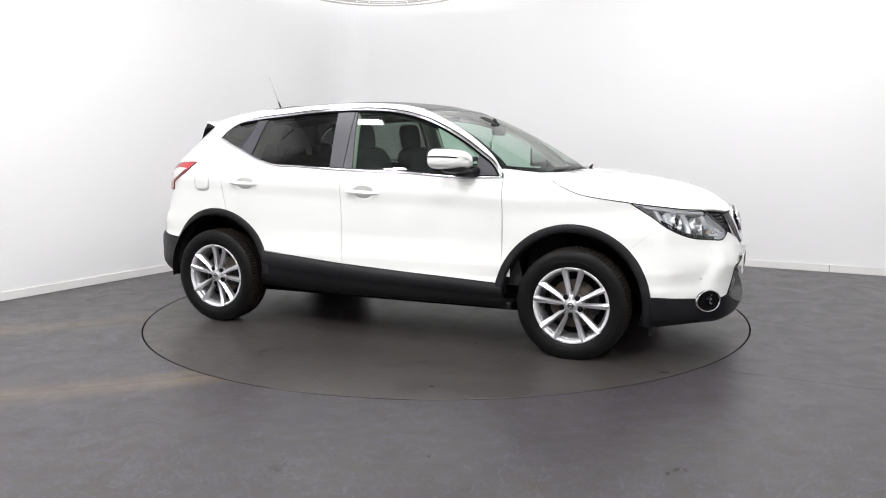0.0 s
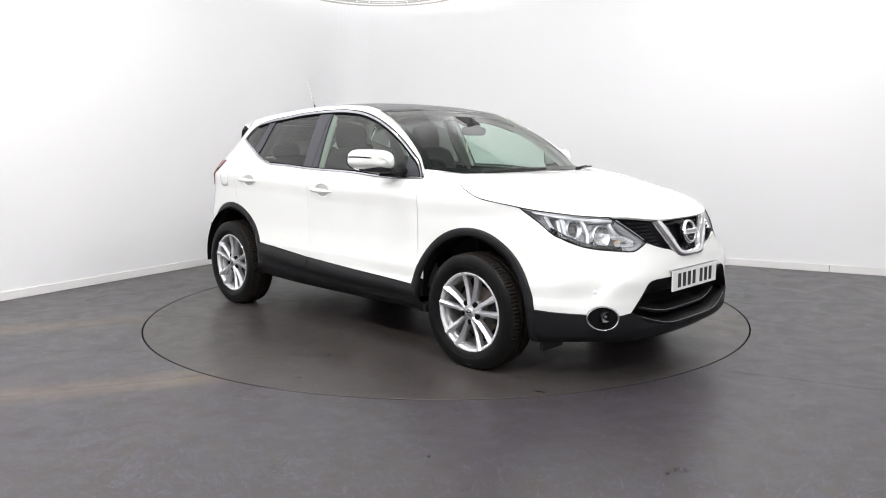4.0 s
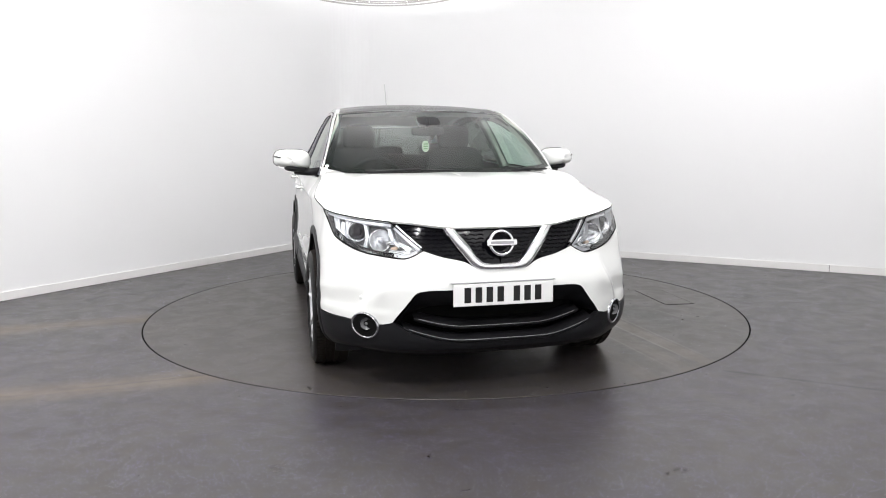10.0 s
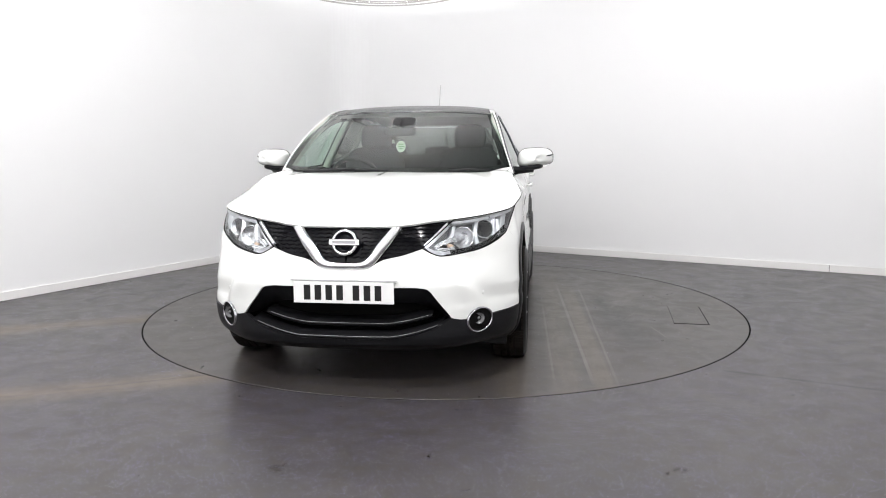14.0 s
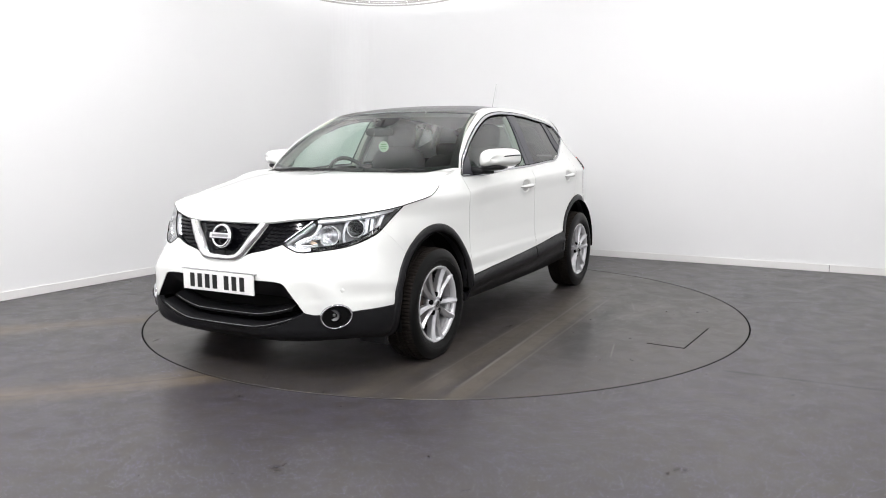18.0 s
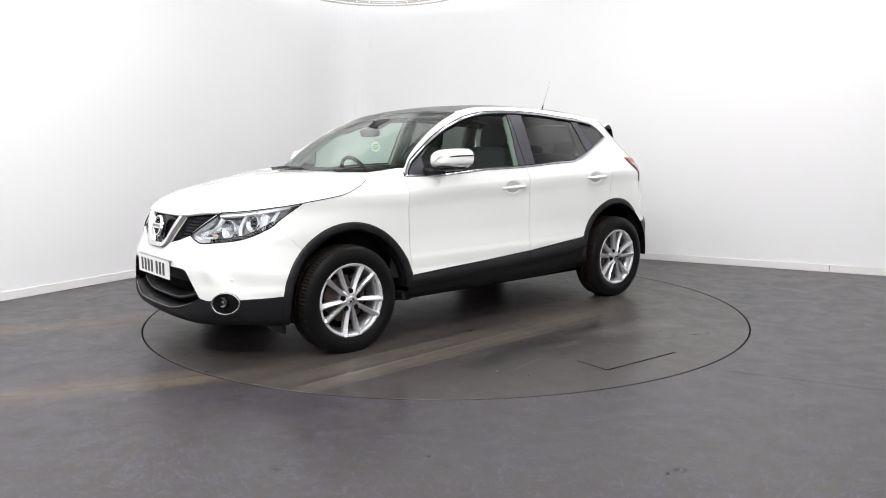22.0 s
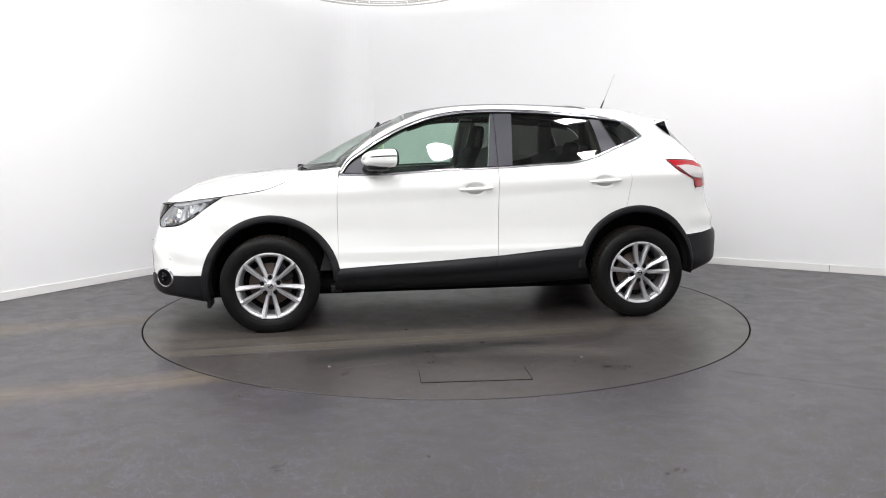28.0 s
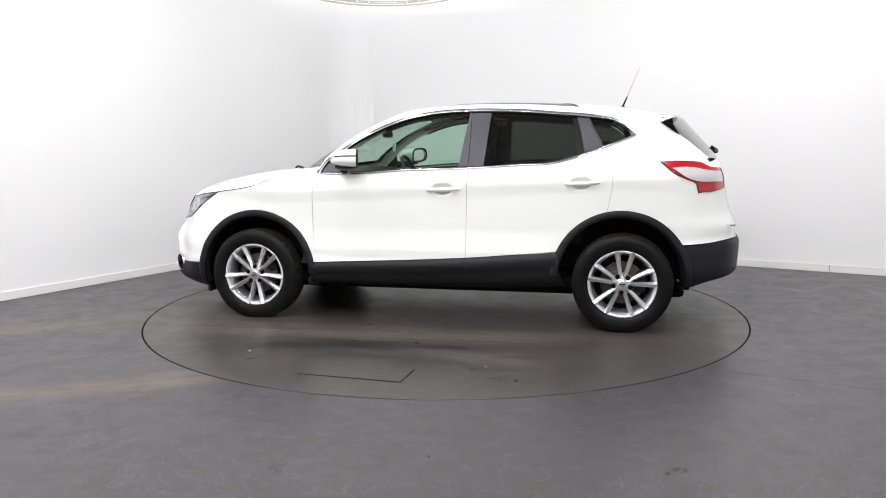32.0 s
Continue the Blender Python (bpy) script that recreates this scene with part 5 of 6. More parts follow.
def fog_lamp(sg):
    z0 = 0.370
    q0 = q_at("y", 0.672, z0)
    a = np.linspace(0, 2 * math.pi, 41)
    qa, za = 0.077, 0.062
    ring = lambda k, o: skin(q0 + qa * k * np.cos(a), z0 + za * k * np.sin(a) + 0.0 * a, o, sg)
    bm = bmesh.new()
    sheet(bm, np.stack([ring(1.06, 0.004), ring(1.04, 0.014), ring(0.98, 0.017), ring(0.91, 0.013), ring(0.88, 0.0)], 1), flip=sg > 0)
    bmesh.ops.recalc_face_normals(bm, faces=bm.faces)
    lamp = part("fog_lamp", bm, M_CHROME, car, "round fog lamp in an oval bright ring")
    bm = bmesh.new()
    sheet(bm, np.stack([ring(0.92, 0.013), ring(0.86, 0.0105), ring(0.75, 0.0095), ring(0.02, 0.0095)], 1), flip=sg > 0)
    part("lamp_bowl", bm, M_DARK, lamp)
    p = Vector(skin(q0 - 0.010, z0 + 0.010, 0.008, sg))
    n = (Vector(skin(q0, z0, 0.01, sg)) - Vector(skin(q0, z0, 0, sg)) + Vector((0.012, 0, 0))).normalized()
    turn = n.to_track_quat("Y", "Z").to_matrix().to_4x4()
    turn.translation = p
    bm = bmesh.new()
    lathe(bm, [(0.034, -0.01), (0.035, 0.006), (0.031, 0.012), (0.026, 0.004), (0.0, -0.004)], 28)
    bmesh.ops.transform(bm, matrix=turn, verts=bm.verts)
    part("lamp_reflector", bm, M_BLACK, lamp)
    bm = bmesh.new()
    lathe(bm, [(0.030, 0.0095), (0.022, 0.004), (0.014, 0.002)], 24)
    lathe(bm, [(0.0, 0.012), (0.006, 0.010), (0.009, 0.002)], 14)
    bmesh.ops.transform(bm, matrix=turn, verts=bm.verts)
    part("lamp_bulb", bm, M_LAMPGREY, lamp, "bright bulb and reflector ring")
    # parking sensor above it
    q1, z1 = q_at("y", 0.695, 0.503), 0.503
    bm = bmesh.new()
    b = np.linspace(0, 2 * math.pi, 17)
    rr = lambda k, o: skin(q1 + 0.012 * k * np.cos(b), z1 + 0.012 * k * np.sin(b), o - 0.012, sg)
    sheet(bm, np.stack([rr(1, -0.004), rr(1, 0.003), rr(0.8, 0.005), rr(0.02, 0.005)], 1), flip=sg > 0)
    part("parking_sensor", bm, M_PAINT, car)


def tail_light(sg):
    low = polyline(line([(-1.545, 1.150), (-1.64, 1.068), (-1.785, 1.002)], 20), line([(-1.785, 1.002), (-1.802, 0.944)], 8), line([(-1.802, 0.944), (-1.88, 0.943), ("r", 0.62, 0.950), ("r", 0.47, 0.957)], 18))
    top = line([(-1.545, 1.152), (-1.70, 1.148), (-1.82, 1.138), ("r", 0.62, 1.112), ("r", 0.47, 1.100)], 40)
    bm = bmesh.new()
    panel(bm, region(low, top, line([(-1.545, 1.150), (-1.545, 1.152)], 4), line([("r", 0.47, 0.957), ("r", 0.462, 1.03), ("r", 0.47, 1.100)], 16), 54, 18), sg, 0.006, 0.012)
    lamp = part("tail_light", bm, M_RED, car, "red tail lamp with a clear centre")
    bm = bmesh.new()
    panel(bm, region(line([(-1.625, 1.100), (-1.70, 1.050), (-1.795, 1.018), ("r", 0.64, 1.012), ("r", 0.50, 1.010)], 24), line([(-1.625, 1.104), (-1.74, 1.108), ("r", 0.64, 1.084), ("r", 0.50, 1.078)], 24), line([(-1.625, 1.100), (-1.625, 1.104)], 4), line([("r", 0.50, 1.010), ("r", 0.50, 1.078)], 8), 32, 10), sg, 0.009, 0.006)
    edge = bmesh.new()
    strip(edge, line([(-1.552, 1.146), (-1.64, 1.072), (-1.782, 1.006), (-1.800, 0.950)], 30), 0.0055, 0.008, sg)
    strip(edge, line([(-1.552, 1.150), (-1.70, 1.147), (-1.80, 1.139)], 20), 0.004, 0.008, sg)
    strip(edge, line([(-1.802, 0.948), (-1.88, 0.947), ("r", 0.62, 0.954), ("r", 0.48, 0.960)], 20), 0.003, 0.008, sg)
    strip(edge, line([("r", 0.474, 0.962), ("r", 0.466, 1.03), ("r", 0.474, 1.096)], 14), 0.003, 0.009, sg)
    strip(edge, line([(-1.628, 1.100), (-1.70, 1.049), (-1.795, 1.016), ("r", 0.64, 1.010), ("r", 0.50, 1.008)], 24), 0.0022, 0.0105, sg)
    part("dark_edge", edge, M_REDDARK, lamp, "dark red lamp edge")
    part("clear_segment", bm, M_CLEARLAMP, lamp, "clear reversing segment")


def make_wheel(sg, x, z, roll):
    """Ten slim spokes in five pairs; outward is +y."""
    m = pose(x, sg * (0.800 if x > 0 else 0.790), z, 0, 0, 0 if sg > 0 else 180) @ pose(0, 0, 0, 0, -roll, 0)
    face, K = 0.078, 0.958
    shrink = lambda prof: [(r * K, h) for r, h in prof]
    bm = bmesh.new()
    lathe(bm, shrink([(0.2175, 0.062), (0.2185, 0.078), (0.2225, 0.0885), (0.2285, 0.0900), (0.236, 0.0945), (0.240, 0.090), (0.240, 0.078), (0.228, 0.070)]), 72)
    rim = part("wheel", bm, M_LIP, car, "silver ten-spoke alloy wheel")
    rim.matrix_basis = m
    # barrel in darker alloy, its colour holding the shade behind the spokes
    bm = bmesh.new()
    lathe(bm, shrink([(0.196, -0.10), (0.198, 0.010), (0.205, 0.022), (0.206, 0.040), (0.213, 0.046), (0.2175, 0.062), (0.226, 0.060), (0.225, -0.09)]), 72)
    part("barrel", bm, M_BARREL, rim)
    bm = bmesh.new()
    lathe(bm, [(0.219, 0.076), (0.230, 0.092), (0.245, 0.1005), (0.270, 0.1065), (0.290, 0.1075), (0.306, 0.103), (0.321, 0.096), (0.330, 0.088)], 96)
    lathe(bm, [(0.219, -0.08), (0.245, -0.10), (0.290, -0.1075), (0.321, -0.096), (0.330, -0.088)], 64)
    # raised band and lettering ring on the flank
    lathe(bm, [(0.262, 0.1035), (0.2635, 0.1062), (0.2665, 0.1070), (0.268, 0.1055)], 96)
    part("tyre", bm, M_RUBBER, rim)
    bm = bmesh.new()
    R = 0.337
    prof = [(0.3300, 0.090), (0.3335, 0.083), (R - 0.001, 0.060), (R, 0.042), (R - 0.007, 0.040), (R - 0.007, 0.034), (R, 0.032), (R, 0.012), (R - 0.007, 0.010), (R - 0.007, -0.010), (R, -0.012), (R, -0.032), (R - 0.007, -0.034), (R - 0.007, -0.040), (R, -0.042), (R - 0.001, -0.060), (0.3335, -0.083), (0.3300, -0.090)]
    seg = 288
    grid = np.zeros((len(prof), seg + 1, 3))
    for i, (r, h) in enumerate(prof):
        for k in range(seg + 1):
            notch = 0.006 if k % 3 == 0 and (abs(h) > 0.041) else (0.004 if (k + int(h * 100)) % 4 == 0 and abs(h) < 0.033 and r > R - 0.002 else 0.0)
            a = 2 * math.pi * (k % seg) / seg
            grid[i, k] = ((r - notch) * math.cos(a), h, (r - notch) * math.sin(a))
    sheet(bm, grid, flip=True)
    part("tread", bm, M_DUST, rim, "dusty tread", smooth=False)
    # hub
    bm = bmesh.new()
    lathe(bm, [(0.020, face + 0.004), (0.034, face + 0.004), (0.052, face - 0.004), (0.072, face - 0.014), (0.074, face - 0.05), (0.0, face - 0.05)], 40)
    part("hub", bm, M_SILVER, rim)
    bm = bmesh.new()
    lathe(bm, [(0.0, face + 0.010), (0.016, face + 0.009), (0.0265, face + 0.006), (0.028, face + 0.002)], 24)
    cap = part("centre_cap", bm, M_SILVER, rim)
    bm = bmesh.new()
    lathe(bm, [(0.013, face + 0.0095), (0.0145, face + 0.0115), (0.017, face + 0.0105)], 24)
    box(bm, -0.019, 0.019, face + 0.0085, face + 0.0115, -0.004, 0.004)
    part("cap_mark", bm, M_CLAD, rim)
    # spokes, one mesh shared by left and right of each pair
    def spoke(lean):
        bm = bmesh.new()
        rows = []
        for t in np.linspace(0, 1, 10):
            r = K * (0.040 + t * (0.231 - 0.040))
            half = 0.0115 + 0.0085 * t + 0.009 * max(0, t - 0.88) / 0.12
            mid = lean * (0.002 + r * 0.235)
            y = face + 0.002 - 0.010 * math.sin(math.pi * t) + 0.012 * t
            ridge = mid - lean * half * 0.30
            rows.append([(mid - half * 0.9, y - 0.035, r), (mid - half, y - 0.010, r), (mid - half * 0.93, y - 0.004, r), (ridge, y + 0.0105, r), (mid + half * 0.93, y - 0.004, r), (mid + half, y - 0.010, r), (mid + half * 0.9, y - 0.035, r)])
        sheet(bm, np.array(rows), flip=False)
        bmesh.ops.recalc_face_normals(bm, faces=bm.faces)
        me = bpy.data.meshes.new("spoke")
        bm.to_mesh(me)
        bm.free()
        me.materials.append(M_SILVER)
        return me
    meshes = {e: spoke(e) for e in (1, -1)}
    # wheel nut; its wide black flange paints the shade of the recessed pocket
    nut = bmesh.new()
    lathe(nut, [(0.0, 0.006), (0.0075, 0.006), (0.0095, 0.003), (0.0105, 0.0015), (0.0155, 0.001), (0.0160, -0.014)], 14)
    nut_me = bpy.data.meshes.new("nut_with_pocket_shade")
    nut.to_mesh(nut_me)
    nut.free()
    nut_me.materials.append(M_DARK)
    for k in range(5):
        for e in (1, -1):
            ob = new("spoke", meshes[e])
            ob.parent = rim
            ob.matrix_basis = pose(0, 0, 0, 0, 72 * k, 0)
        ob = new("nut_with_pocket_shade", nut_me)
        ob.parent = rim
        a = radians(72 * k + 36)
        ob.matrix_basis = pose(0.058 * math.sin(a), face + 0.002, 0.057 * math.cos(a))
    # brake disc and caliper behind the spokes
    bm = bmesh.new()
    lathe(bm, [(0.0, 0.030), (0.075, 0.030), (0.078, 0.012), (0.145, 0.010), (0.147, 0.0), (0.145, -0.01), (0.0, -0.012)], 48)
    part("brake_disc", bm, M_RUST, rim)
    bm = bmesh.new()
    soft(bm, 0.035, 0.030, 0.075, pose(-0.125, 0.005, 0.02), 0.4)
    part("brake_caliper", bm, M_CLAD, rim)
    bm = bmesh.new()
    lathe(bm, [(0.0, -0.030), (0.204, -0.032)], 32)
    part("wheel_backing", bm, M_DARK, rim)
    return rim


def antenna_and_wipers():
    bm = bmesh.new()
    lathe(bm, [(0.026, 0.0), (0.022, 0.010), (0.010, 0.022), (0.0, 0.024)], 16, "z", (-1.315, 0, 1.537))
    tube(bm, [(-1.315, 0, 1.548), (-1.348, 0, 1.625)], [0.008, 0.005], 8)
    a = part("antenna", bm, M_CLAD, car, "black roof aerial with a thin whip")
    bm = bmesh.new()
    tube(bm, [(-1.346, 0, 1.620), (-1.435, 0, 1.842)], [0.0042, 0.0036], 6)
    part("whip", bm, M_WHIP, a)
    for y0, y1 in ((-0.52, 0.02), (0.42, 0.66)):
        bm = bmesh.new()
        s = 1 if y1 > y0 else -1
        f = lambda y, lift: (1.150 - 0.22 * max(0, abs(y) - 0.05) ** 2.2 + lift * 0.5, y, 1.101 + lift)
        tube(bm, [f(y0, -0.006), f(y0 + (y1 - y0) * 0.3, 0.008), f(y0 + (y1 - y0) * 0.6, 0.014)], [0.013, 0.009, 0.007], 8)
        tube(bm, [f(y0 - 0.02, 0.003), f((y0 + y1) / 2, 0.008), f(y1, 0.008)], 0.006, 6)
        part("wiper", bm, M_CLAD, car)
    bm = bmesh.new()
    tube(bm, [(-1.94, 0.0, 1.220), (-2.012, 0.0, 1.215), (-1.985, 0.05, 1.228), (-1.945, 0.22, 1.247)], [0.024, 0.020, 0.014, 0.008], 8)
    part("rear_wiper", bm, M_CLAD, car)


def cabin():
    # lining of the roof, door cards and floor
    edge = skin(*line(RAIL[4:10] + [(-1.50, 1.455)], 40).T) + np.array([0, -0.04, -0.03])
    mid = through_points([(x, 0, z - 0.045) for x, z in ROOF_MID], 40)
    bm = bmesh.new()
    for sg in (1, -1):
        t = np.linspace(0, 1, 8)[None, :, None]
        g = edge[:, None, :] * (1 - t) + mid[:, None, :] * t
        g[..., 2] = mid[:, None, 2] + (edge[:, None, 2] - mid[:, None, 2]) * (1 - t[..., 0]) ** 2.4
        sheet(bm, g * np.array([1, sg, 1]), flip=sg < 0)
    part("roof_lining", bm, M_LINING, car)
    for sg in (1, -1):
        bm = bmesh.new()
        lo = line([(1.0, 0.40), (0, 0.40), (-0.78, 0.45)], 30)
        hi = line(cut(up(BELT, -0.006), 0.84, -0.95), 30)
        a, b = skin(*lo.T, -0.09, sg), skin(*hi.T, -0.012, sg)
        c = skin(*line(cut(up(BELT, -0.012), 0.84, -0.95), 30).T, -0.075, sg)
        sheet(bm, np.stack([a, c, b], 1), flip=sg > 0)
        part("door_card", bm, M_DASH, car)
        # pillar linings
        for run in ([(0.83, 1.09), (0.57, 1.315), (0.30, 1.455), (0.0, 1.52)], [(-0.245, 1.10), (-0.30, 1.51)], [(-1.06, 1.20), (-1.02, 1.48)], [(-1.42, 1.26), (-1.36, 1.47)]):
            bm = bmesh.new()
            w = 0.030 if len(run) > 2 else 0.055
            strip(bm, line(run, 16), w, -0.022, sg, base=-0.05)
            part("pillar_lining", bm, M_LINING, car)
        bm = bmesh.new()
        strip(bm, line(up(HEADER[4:12], 0.006), 40), 0.022, -0.012, sg, base=-0.05)
        part("header_lining", bm, M_DASH, car)
    bm = bmesh.new()
    box(bm, -1.55, 1.25, -0.74, 0.74, 0.26, 0.34, 0.02)
    part("floor_pan", bm, M_DARK, car, smooth=False)
    bm = bmesh.new()
    box(bm, -1.75, 1.80, -0.62, 0.62, 0.20, 0.27, 0.03)
    tube(bm, [(1.2, 0.1, 0.20), (-0.4, 0.1, 0.195), (-1.0, 0.25, 0.21), (-1.80, 0.42, 0.25)], 0.028, 10)
    part("underbody", bm, M_DARK, car, smooth=False)
    for sg in (1, -1):
        bm = bmesh.new()
        box(bm, 1.745, 1.770, *sorted((sg * 0.62, sg * 0.80)), 0.165, 0.25, 0.006)
        part("air_deflector", bm, M_CLAD, car, smooth=False)
        bm = bmesh.new()
        box(bm, 0.855, 0.93, *sorted((sg * 0.66, sg * 0.86)), 0.258, 0.31, 0.012)
        part("sill_end", bm, M_CLAD, car, smooth=False)
        bm = bmesh.new()
        box(bm, -0.80, -0.70, *sorted((sg * 0.50, sg * 0.58)), 0.215, 0.28, 0.01)
        part("jacking_bracket", bm, M_DARK, car, smooth=False)
    bm = bmesh.new()
    box(bm, 1.00, 1.90, -0.5, 0.5, 0.30, 0.88, 0.05)
    box(bm, 0.98, 1.22, -0.70, 0.70, 0.30, 1.02, 0.03)
    part("engine_bay", bm, M_DARK, car, smooth=False)
    # dashboard
    bm = bmesh.new()
    rows = []
    for y in np.linspace(-0.72, 0.72, 29):
        hood = 0.035 * math.exp(-((y + 0.37) / 0.16) ** 2) + 0.012 * math.exp(-(y / 0.14) ** 2)
        curve = 0.22 * abs(y) ** 2.2
        rows.append([(1.12 - curve, y, 1.062), (0.95 - curve, y, 1.070 + hood * 0.4), (0.74 - curve * 0.6, y, 1.062 + hood), (0.66 - curve * 0.5, y, 1.030 + hood * 0.6), (0.60, y, 0.93), (0.66, y, 0.62), (0.78, y, 0.40)])
    sheet(bm, np.array(rows), flip=False)
    bmesh.ops.recalc_face_normals(bm, faces=bm.faces)
    part("dashboard", bm, M_DASH, car)
    # steering wheel, on the right-hand side
    turn = pose(0.44, -0.375, 1.005, 0, 24, 0)
    bm = bmesh.new()
    ring = [turn @ Vector((0, 0.185 * math.cos(a), 0.185 * math.sin(a))) for a in np.linspace(0, 2 * math.pi, 41)]
    tube(bm, ring, 0.015, 10, cap=False)
    soft(bm, 0.025, 0.075, 0.062, turn @ pose(0.02, 0, -0.01), 0.6)
    for a in (0.12, math.pi - 0.12, -math.pi / 2):
        tube(bm, [turn @ Vector((0.015, 0.05 * math.cos(a), 0.05 * math.sin(a))), turn @ Vector((0.0, 0.18 * math.cos(a), 0.18 * math.sin(a)))], 0.014, 8)
    part("steering_wheel", bm, M_DASH, car)
    # seats
    for y, x, wide in ((0.39, 0.0, 0.245), (-0.39, 0.0, 0.245)):
        bm = bmesh.new()
        soft(bm, 0.27, wide, 0.085, pose(x + 0.06, y, 0.64, 0, -8, 0), 0.4)
        seat = part("front_seat", bm, M_SEAT, car, "dark cloth front seat")
        bm = bmesh.new()
        soft(bm, 0.075, wide, 0.33, pose(x - 0.24, y, 0.93, 0, -15, 0), 0.42)
        soft(bm, 0.055, wide * 0.55, 0.20, pose(x - 0.30, y, 1.075, 0, -15, 0), 0.5)
        part("backrest", bm, M_SEAT, seat)
        bm = bmesh.new()
        soft(bm, 0.050, 0.130, 0.105, pose(x - 0.350, y, 1.330, 0, -8, 0), 0.55)
        for dy in (-0.05, 0.05):
            tube(bm, [(x - 0.333, y + dy, 1.17), (x - 0.350, y + dy, 1.28)], 0.007, 6)
        part("headrest", bm, M_SEAT, seat)
    for sg in (1, -1):
        bm = bmesh.new()
        belt = skin(*line([(-0.215, 0.80), (-0.222, 1.10), (-0.262, 1.46)], 14).T, -0.062, sg)
        wide = np.array([0.023, 0, 0])
        lift = np.array([0, 0.0012, 0])
        sheet(bm, np.stack([belt - wide - lift, belt + wide - lift, belt + wide + lift, belt - wide + lift, belt - wide - lift], 1))
        part("seat_belt", bm, M_BELT, car, "pale grey seat belt beside the door pillar")
    bm = bmesh.new()
    soft(bm, 0.26, 0.62, 0.08, pose(-0.80, 0, 0.64, 0, -6, 0), 0.35)
    bench = part("rear_seat", bm, M_SEAT, car, "dark cloth rear bench")
    bm = bmesh.new()
    soft(bm, 0.075, 0.62, 0.30, pose(-1.09, 0, 0.90, 0, -20, 0), 0.35)
    part("backrest", bm, M_SEAT, bench)
    for y in (-0.40, 0, 0.40):
        bm = bmesh.new()
        soft(bm, 0.045, 0.12, 0.062, pose(-1.20, y, 1.225 if y else 1.20, 0, -12, 0), 0.5)
        part("headrest", bm, M_SEAT, bench)
    bm = bmesh.new()
    box(bm, -1.80, -1.22, -0.62, 0.62, 1.03, 1.05, 0.008)
    part("parcel_shelf", bm, M_DASH, car, smooth=False)
    for sg in (1, -1):
        bm = bmesh.new()
        panel(bm, region(line([(-1.25, 0.86), (-1.60, 0.86), (-1.86, 0.86), ("r", 0.44, 0.86)], 20), line([(-1.25, 1.17), (-1.55, 1.158), (-1.84, 1.148), ("r", 0.44, 1.14)], 20), line([(-1.25, 0.86), (-1.25, 1.17)], 6), line([("r", 0.44, 0.86), ("r", 0.44, 1.14)], 6), 20, 6), sg, -0.030, 0.0)
        part("boot_side_trim", bm, M_DASH, car)
    # inside mirror and the card that hangs from it
    bm = bmesh.new()
    soft(bm, 0.018, 0.118, 0.031, pose(0.555, -0.02, 1.362, 0, 8, 0), 0.5)
    tube(bm, [(0.56, -0.02, 1.375), (0.515, -0.01, 1.448)], 0.012, 8)
    soft(bm, 0.075, 0.085, 0.018, pose(0.480, 0, 1.425, 0, 26, 0), 0.5)
    inside = part("inside_mirror", bm, M_DASH, car)
    bm = bmesh.new()
    lathe(bm, [(0.0, -0.002), (0.036, -0.002), (0.036, 0.002), (0.0, 0.002)], 28)
    for v in bm.verts:
        v.co.z *= 1.12
    bmesh.ops.transform(bm, matrix=pose(0.50, -0.024, 1.258, 0, 0, -56), verts=bm.verts)
    card = part("hanging_card", bm, M_FRESH, car, "pale oval air freshener card on a thread", smooth=False)
    bm = bmesh.new()
    tube(bm, [(0.50, -0.024, 1.298), (0.525, -0.022, 1.365)], 0.0015, 5)
    part("thread", bm, M_DASH, card)
    for dz, w in ((0.016, 0.040), (0.0, 0.048), (-0.016, 0.036)):
        bm = bmesh.new()
        box(bm, -w / 2, w / 2, -0.0035, 0.0035, dz - 0.004, dz + 0.004, 0, pose(0.50, -0.024, 1.258, 0, 0, -56))
        part("printed_bar", bm, M_LEAF, card, smooth=False)


for s, pair in ((1, DOORS[:2]), (-1, DOORS[2:])):
    windows(s, *pair)
    handles(s, *pair)
    mirror(s, pair[0])
    headlight(s)
    fog_lamp(s)
    tail_light(s)
fuel_flap()
grille()
number_plate()

for s, x, z, roll in ((1, 1.338, 0.324, -36), (1, -1.318, 0.331, 4), (-1, 1.310, 0.323, 2), (-1, -1.320, 0.333, 10)):
    make_wheel(s, x, z, roll)
antenna_and_wipers()
cabin()


# ---------------- turntable and floor details ----------------
def hatch():
    c = pose(CAR_SHIFT[0], CAR_SHIFT[1], 0) @ pose(0.164, 2.07, 0, 0, 0, -4.3)
    bm = bmesh.new()
    box(bm, -0.305, 0.305, -0.120, 0.120, -0.02, 0.0012)
    ob = part("hatch_gap", bm, M_GAP, disc, "dark joint round the floor hatch", smooth=False)
    ob.matrix_basis = c
    bm = bmesh.new()
    box(bm, -0.300, 0.302, -0.1185, 0.113, -0.01, 0.0035, 0.001)
    ob = part("hatch_panel", bm, M_DISC, disc, "rectangular floor hatch", smooth=False)
    ob.matrix_basis = c


hatch()


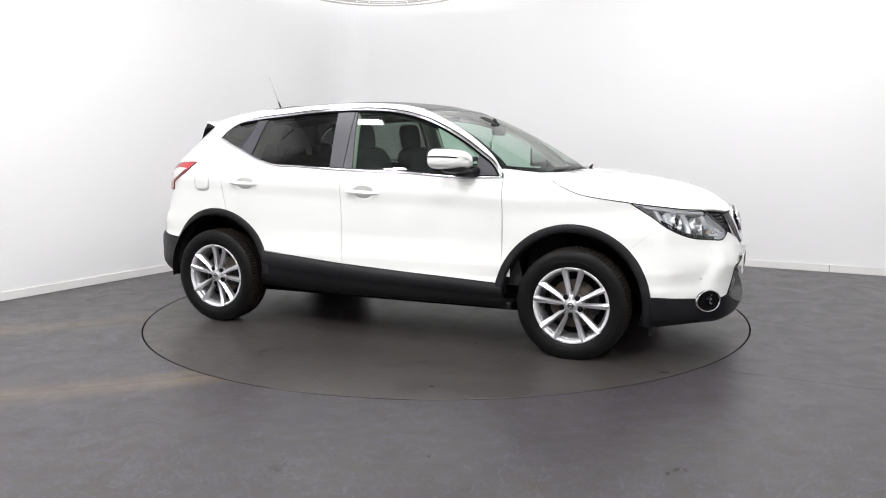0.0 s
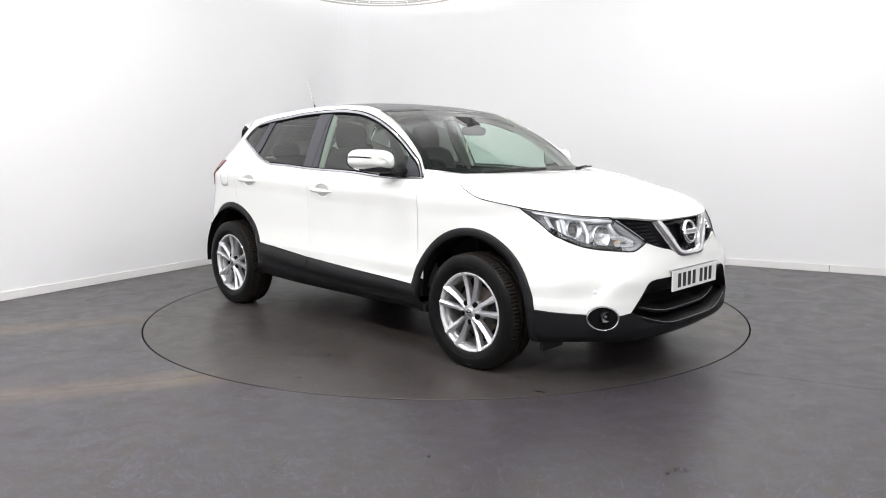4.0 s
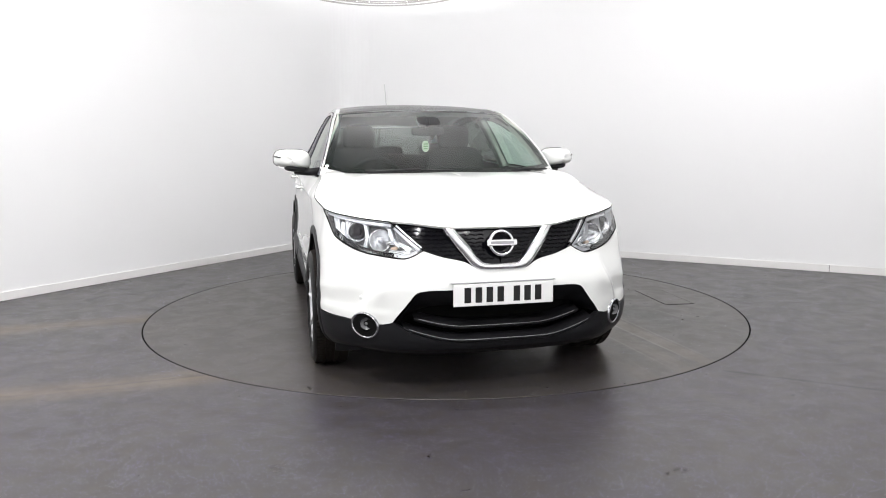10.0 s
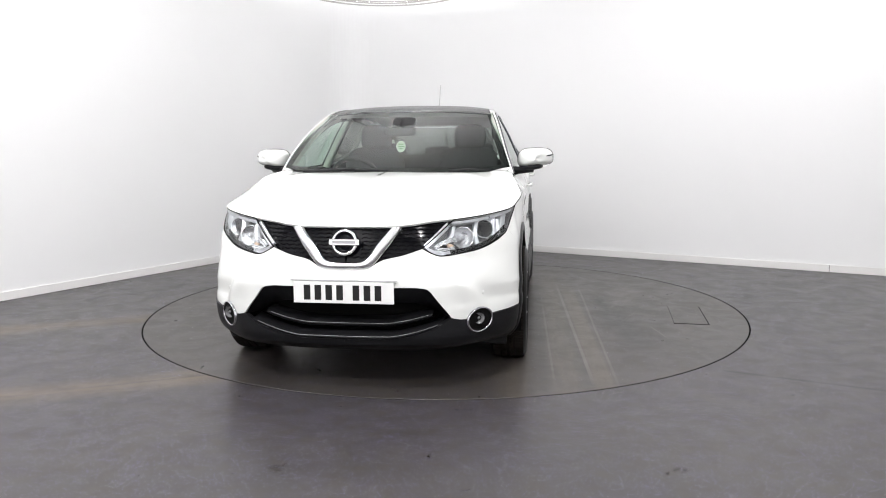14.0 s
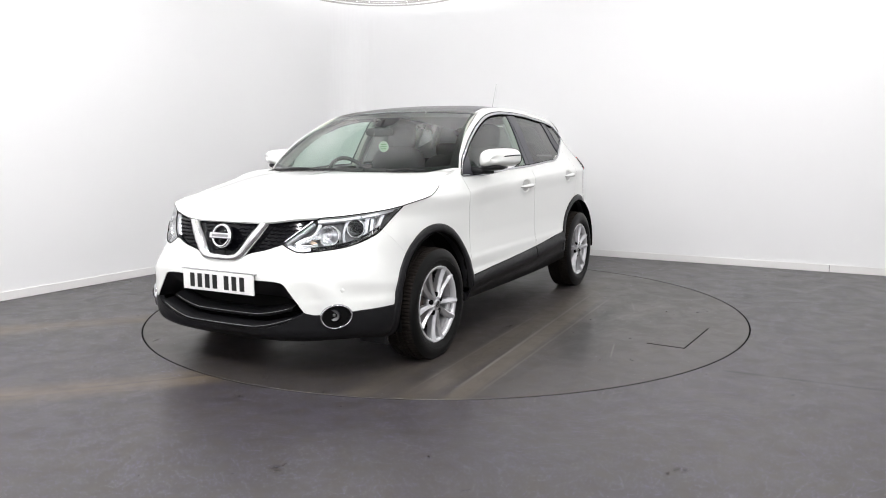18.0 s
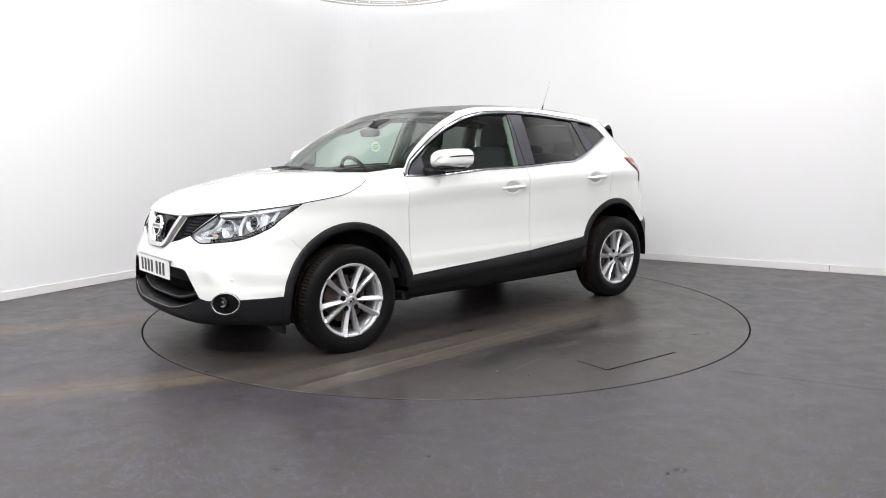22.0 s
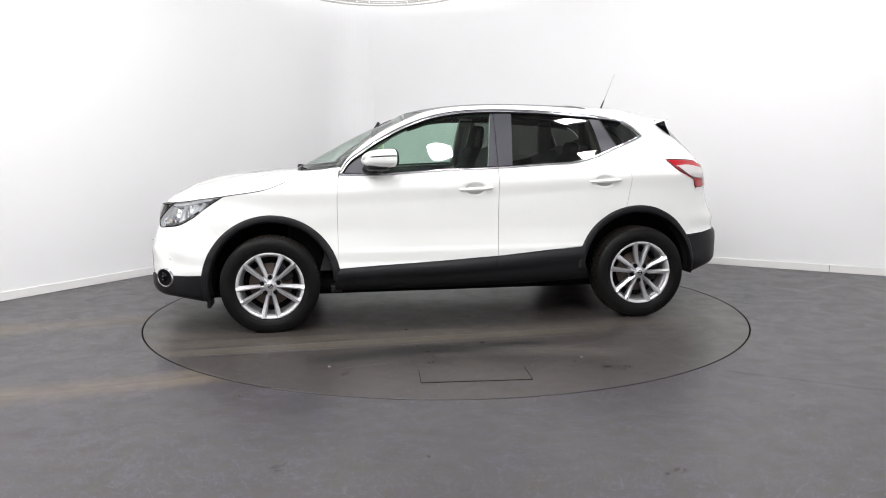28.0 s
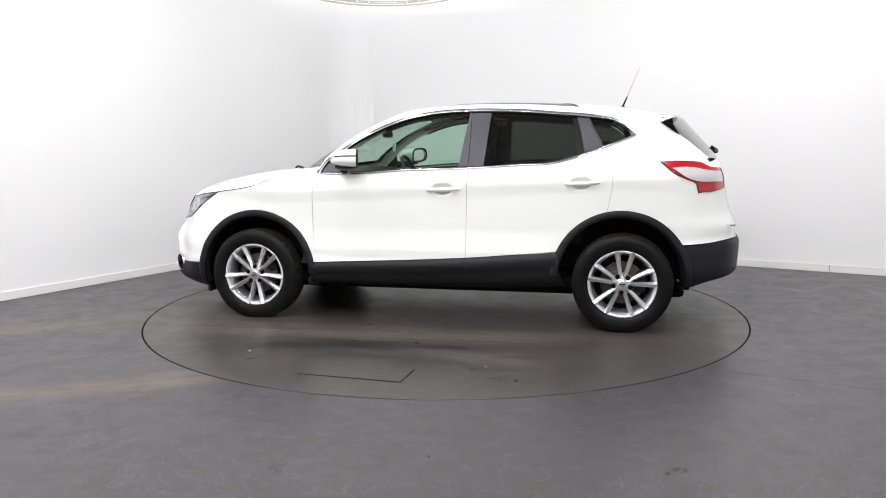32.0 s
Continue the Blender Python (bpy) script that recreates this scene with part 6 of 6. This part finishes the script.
def hanging_light():
    """Thin bright rings with a line of small lamps, hung on wires; only the far rim dips into view."""
    base = tagged(new("pendant_light"), "large pendant light of thin pale rings hung on wires", "light")
    base.matrix_basis = pose(*PENDANT)
    for r, z, h, name in ((0.85, 0.010, 0.014, "outer_ring"), (0.80, 0.045, 0.010, "lamp_ring"), (0.68, 0.005, 0.012, "inner_ring")):
        bm = bmesh.new()
        lathe(bm, [(r - 0.004, z), (r + 0.004, z), (r + 0.004, z + h), (r - 0.004, z + h), (r - 0.004, z)], 120, "z")
        part(name, bm, M_RING, base, smooth=False)
    for k in range(36):
        a = 2 * math.pi * (k + 0.5) / 36
        bm = bmesh.new()
        lathe(bm, [(0.0, -0.005), (0.007, -0.004), (0.010, 0.002)], 10, "z", (0.80 * math.cos(a), 0.80 * math.sin(a), 0.043))
        part("small_lamp", bm, M_SPOT, base)
    for k in range(6):
        a = math.pi * k / 3 + 0.26
        bm = bmesh.new()
        tube(bm, [(0.68 * math.cos(a), 0.68 * math.sin(a), 0.011), (0.85 * math.cos(a), 0.85 * math.sin(a), 0.017)], 0.003, 6)
        part("strut", bm, M_RING, base)
    for a in (0.5, 2.6, 4.7):
        bm = bmesh.new()
        tube(bm, [(0.85 * math.cos(a), 0.85 * math.sin(a), 0.02), (0.2 * math.cos(a), 0.2 * math.sin(a), CEILING - PENDANT[2])], 0.002, 5)
        part("wire", bm, M_RING, base)


hanging_light()


def flakes():
    """Small pale flakes of dirt that lie on the turntable."""
    random.seed(5)
    made = []
    for x, y, size in ((0.933, 1.541, 0.014), (-0.009, 1.776, 0.009), (-0.234, 1.710, 0.008), (-0.559, 1.608, 0.014), (0.292, 1.891, 0.011)):
        bm = bmesh.new()
        n = 7
        rim_pts = [(size * (0.5 + 0.5 * random.random()) * math.cos(2 * math.pi * k / n), 0.6 * size * (0.5 + 0.5 * random.random()) * math.sin(2 * math.pi * k / n)) for k in range(n)]
        low = [bm.verts.new((a, b, 0.0)) for a, b in rim_pts]
        top = [bm.verts.new((a * 0.85, b * 0.85, 0.003 + 0.003 * random.random())) for a, b in rim_pts]
        for k in range(n):
            bm.faces.new((low[k], low[(k + 1) % n], top[(k + 1) % n], top[k]))
        bm.faces.new(top)
        ob = tagged(part("dirt_flake", bm, M_FLAKE, None, "tiny pale flake of dry dirt on the turntable", smooth=False), category="flake", group="flakes on the turntable")
        made.append((ob, pose(x, y, 0.0003, 0, 0, random.uniform(0, 360))))
    return made


FLAKES = flakes()


def motions():
    off = pose(CAR_SHIFT[0], CAR_SHIFT[1], 0)
    for ob, at in FLAKES:
        walk(ob, [(t, pose(0, 0, 0, 0, 0, a) @ at) for t, a in TURN])
    walk(disc, [(t, pose(0, 0, 0, 0, 0, a)) for t, a in TURN])
    walk(car, [(t, pose(0, 0, 0, 0, 0, a) @ off) for t, a in TURN])


motions()
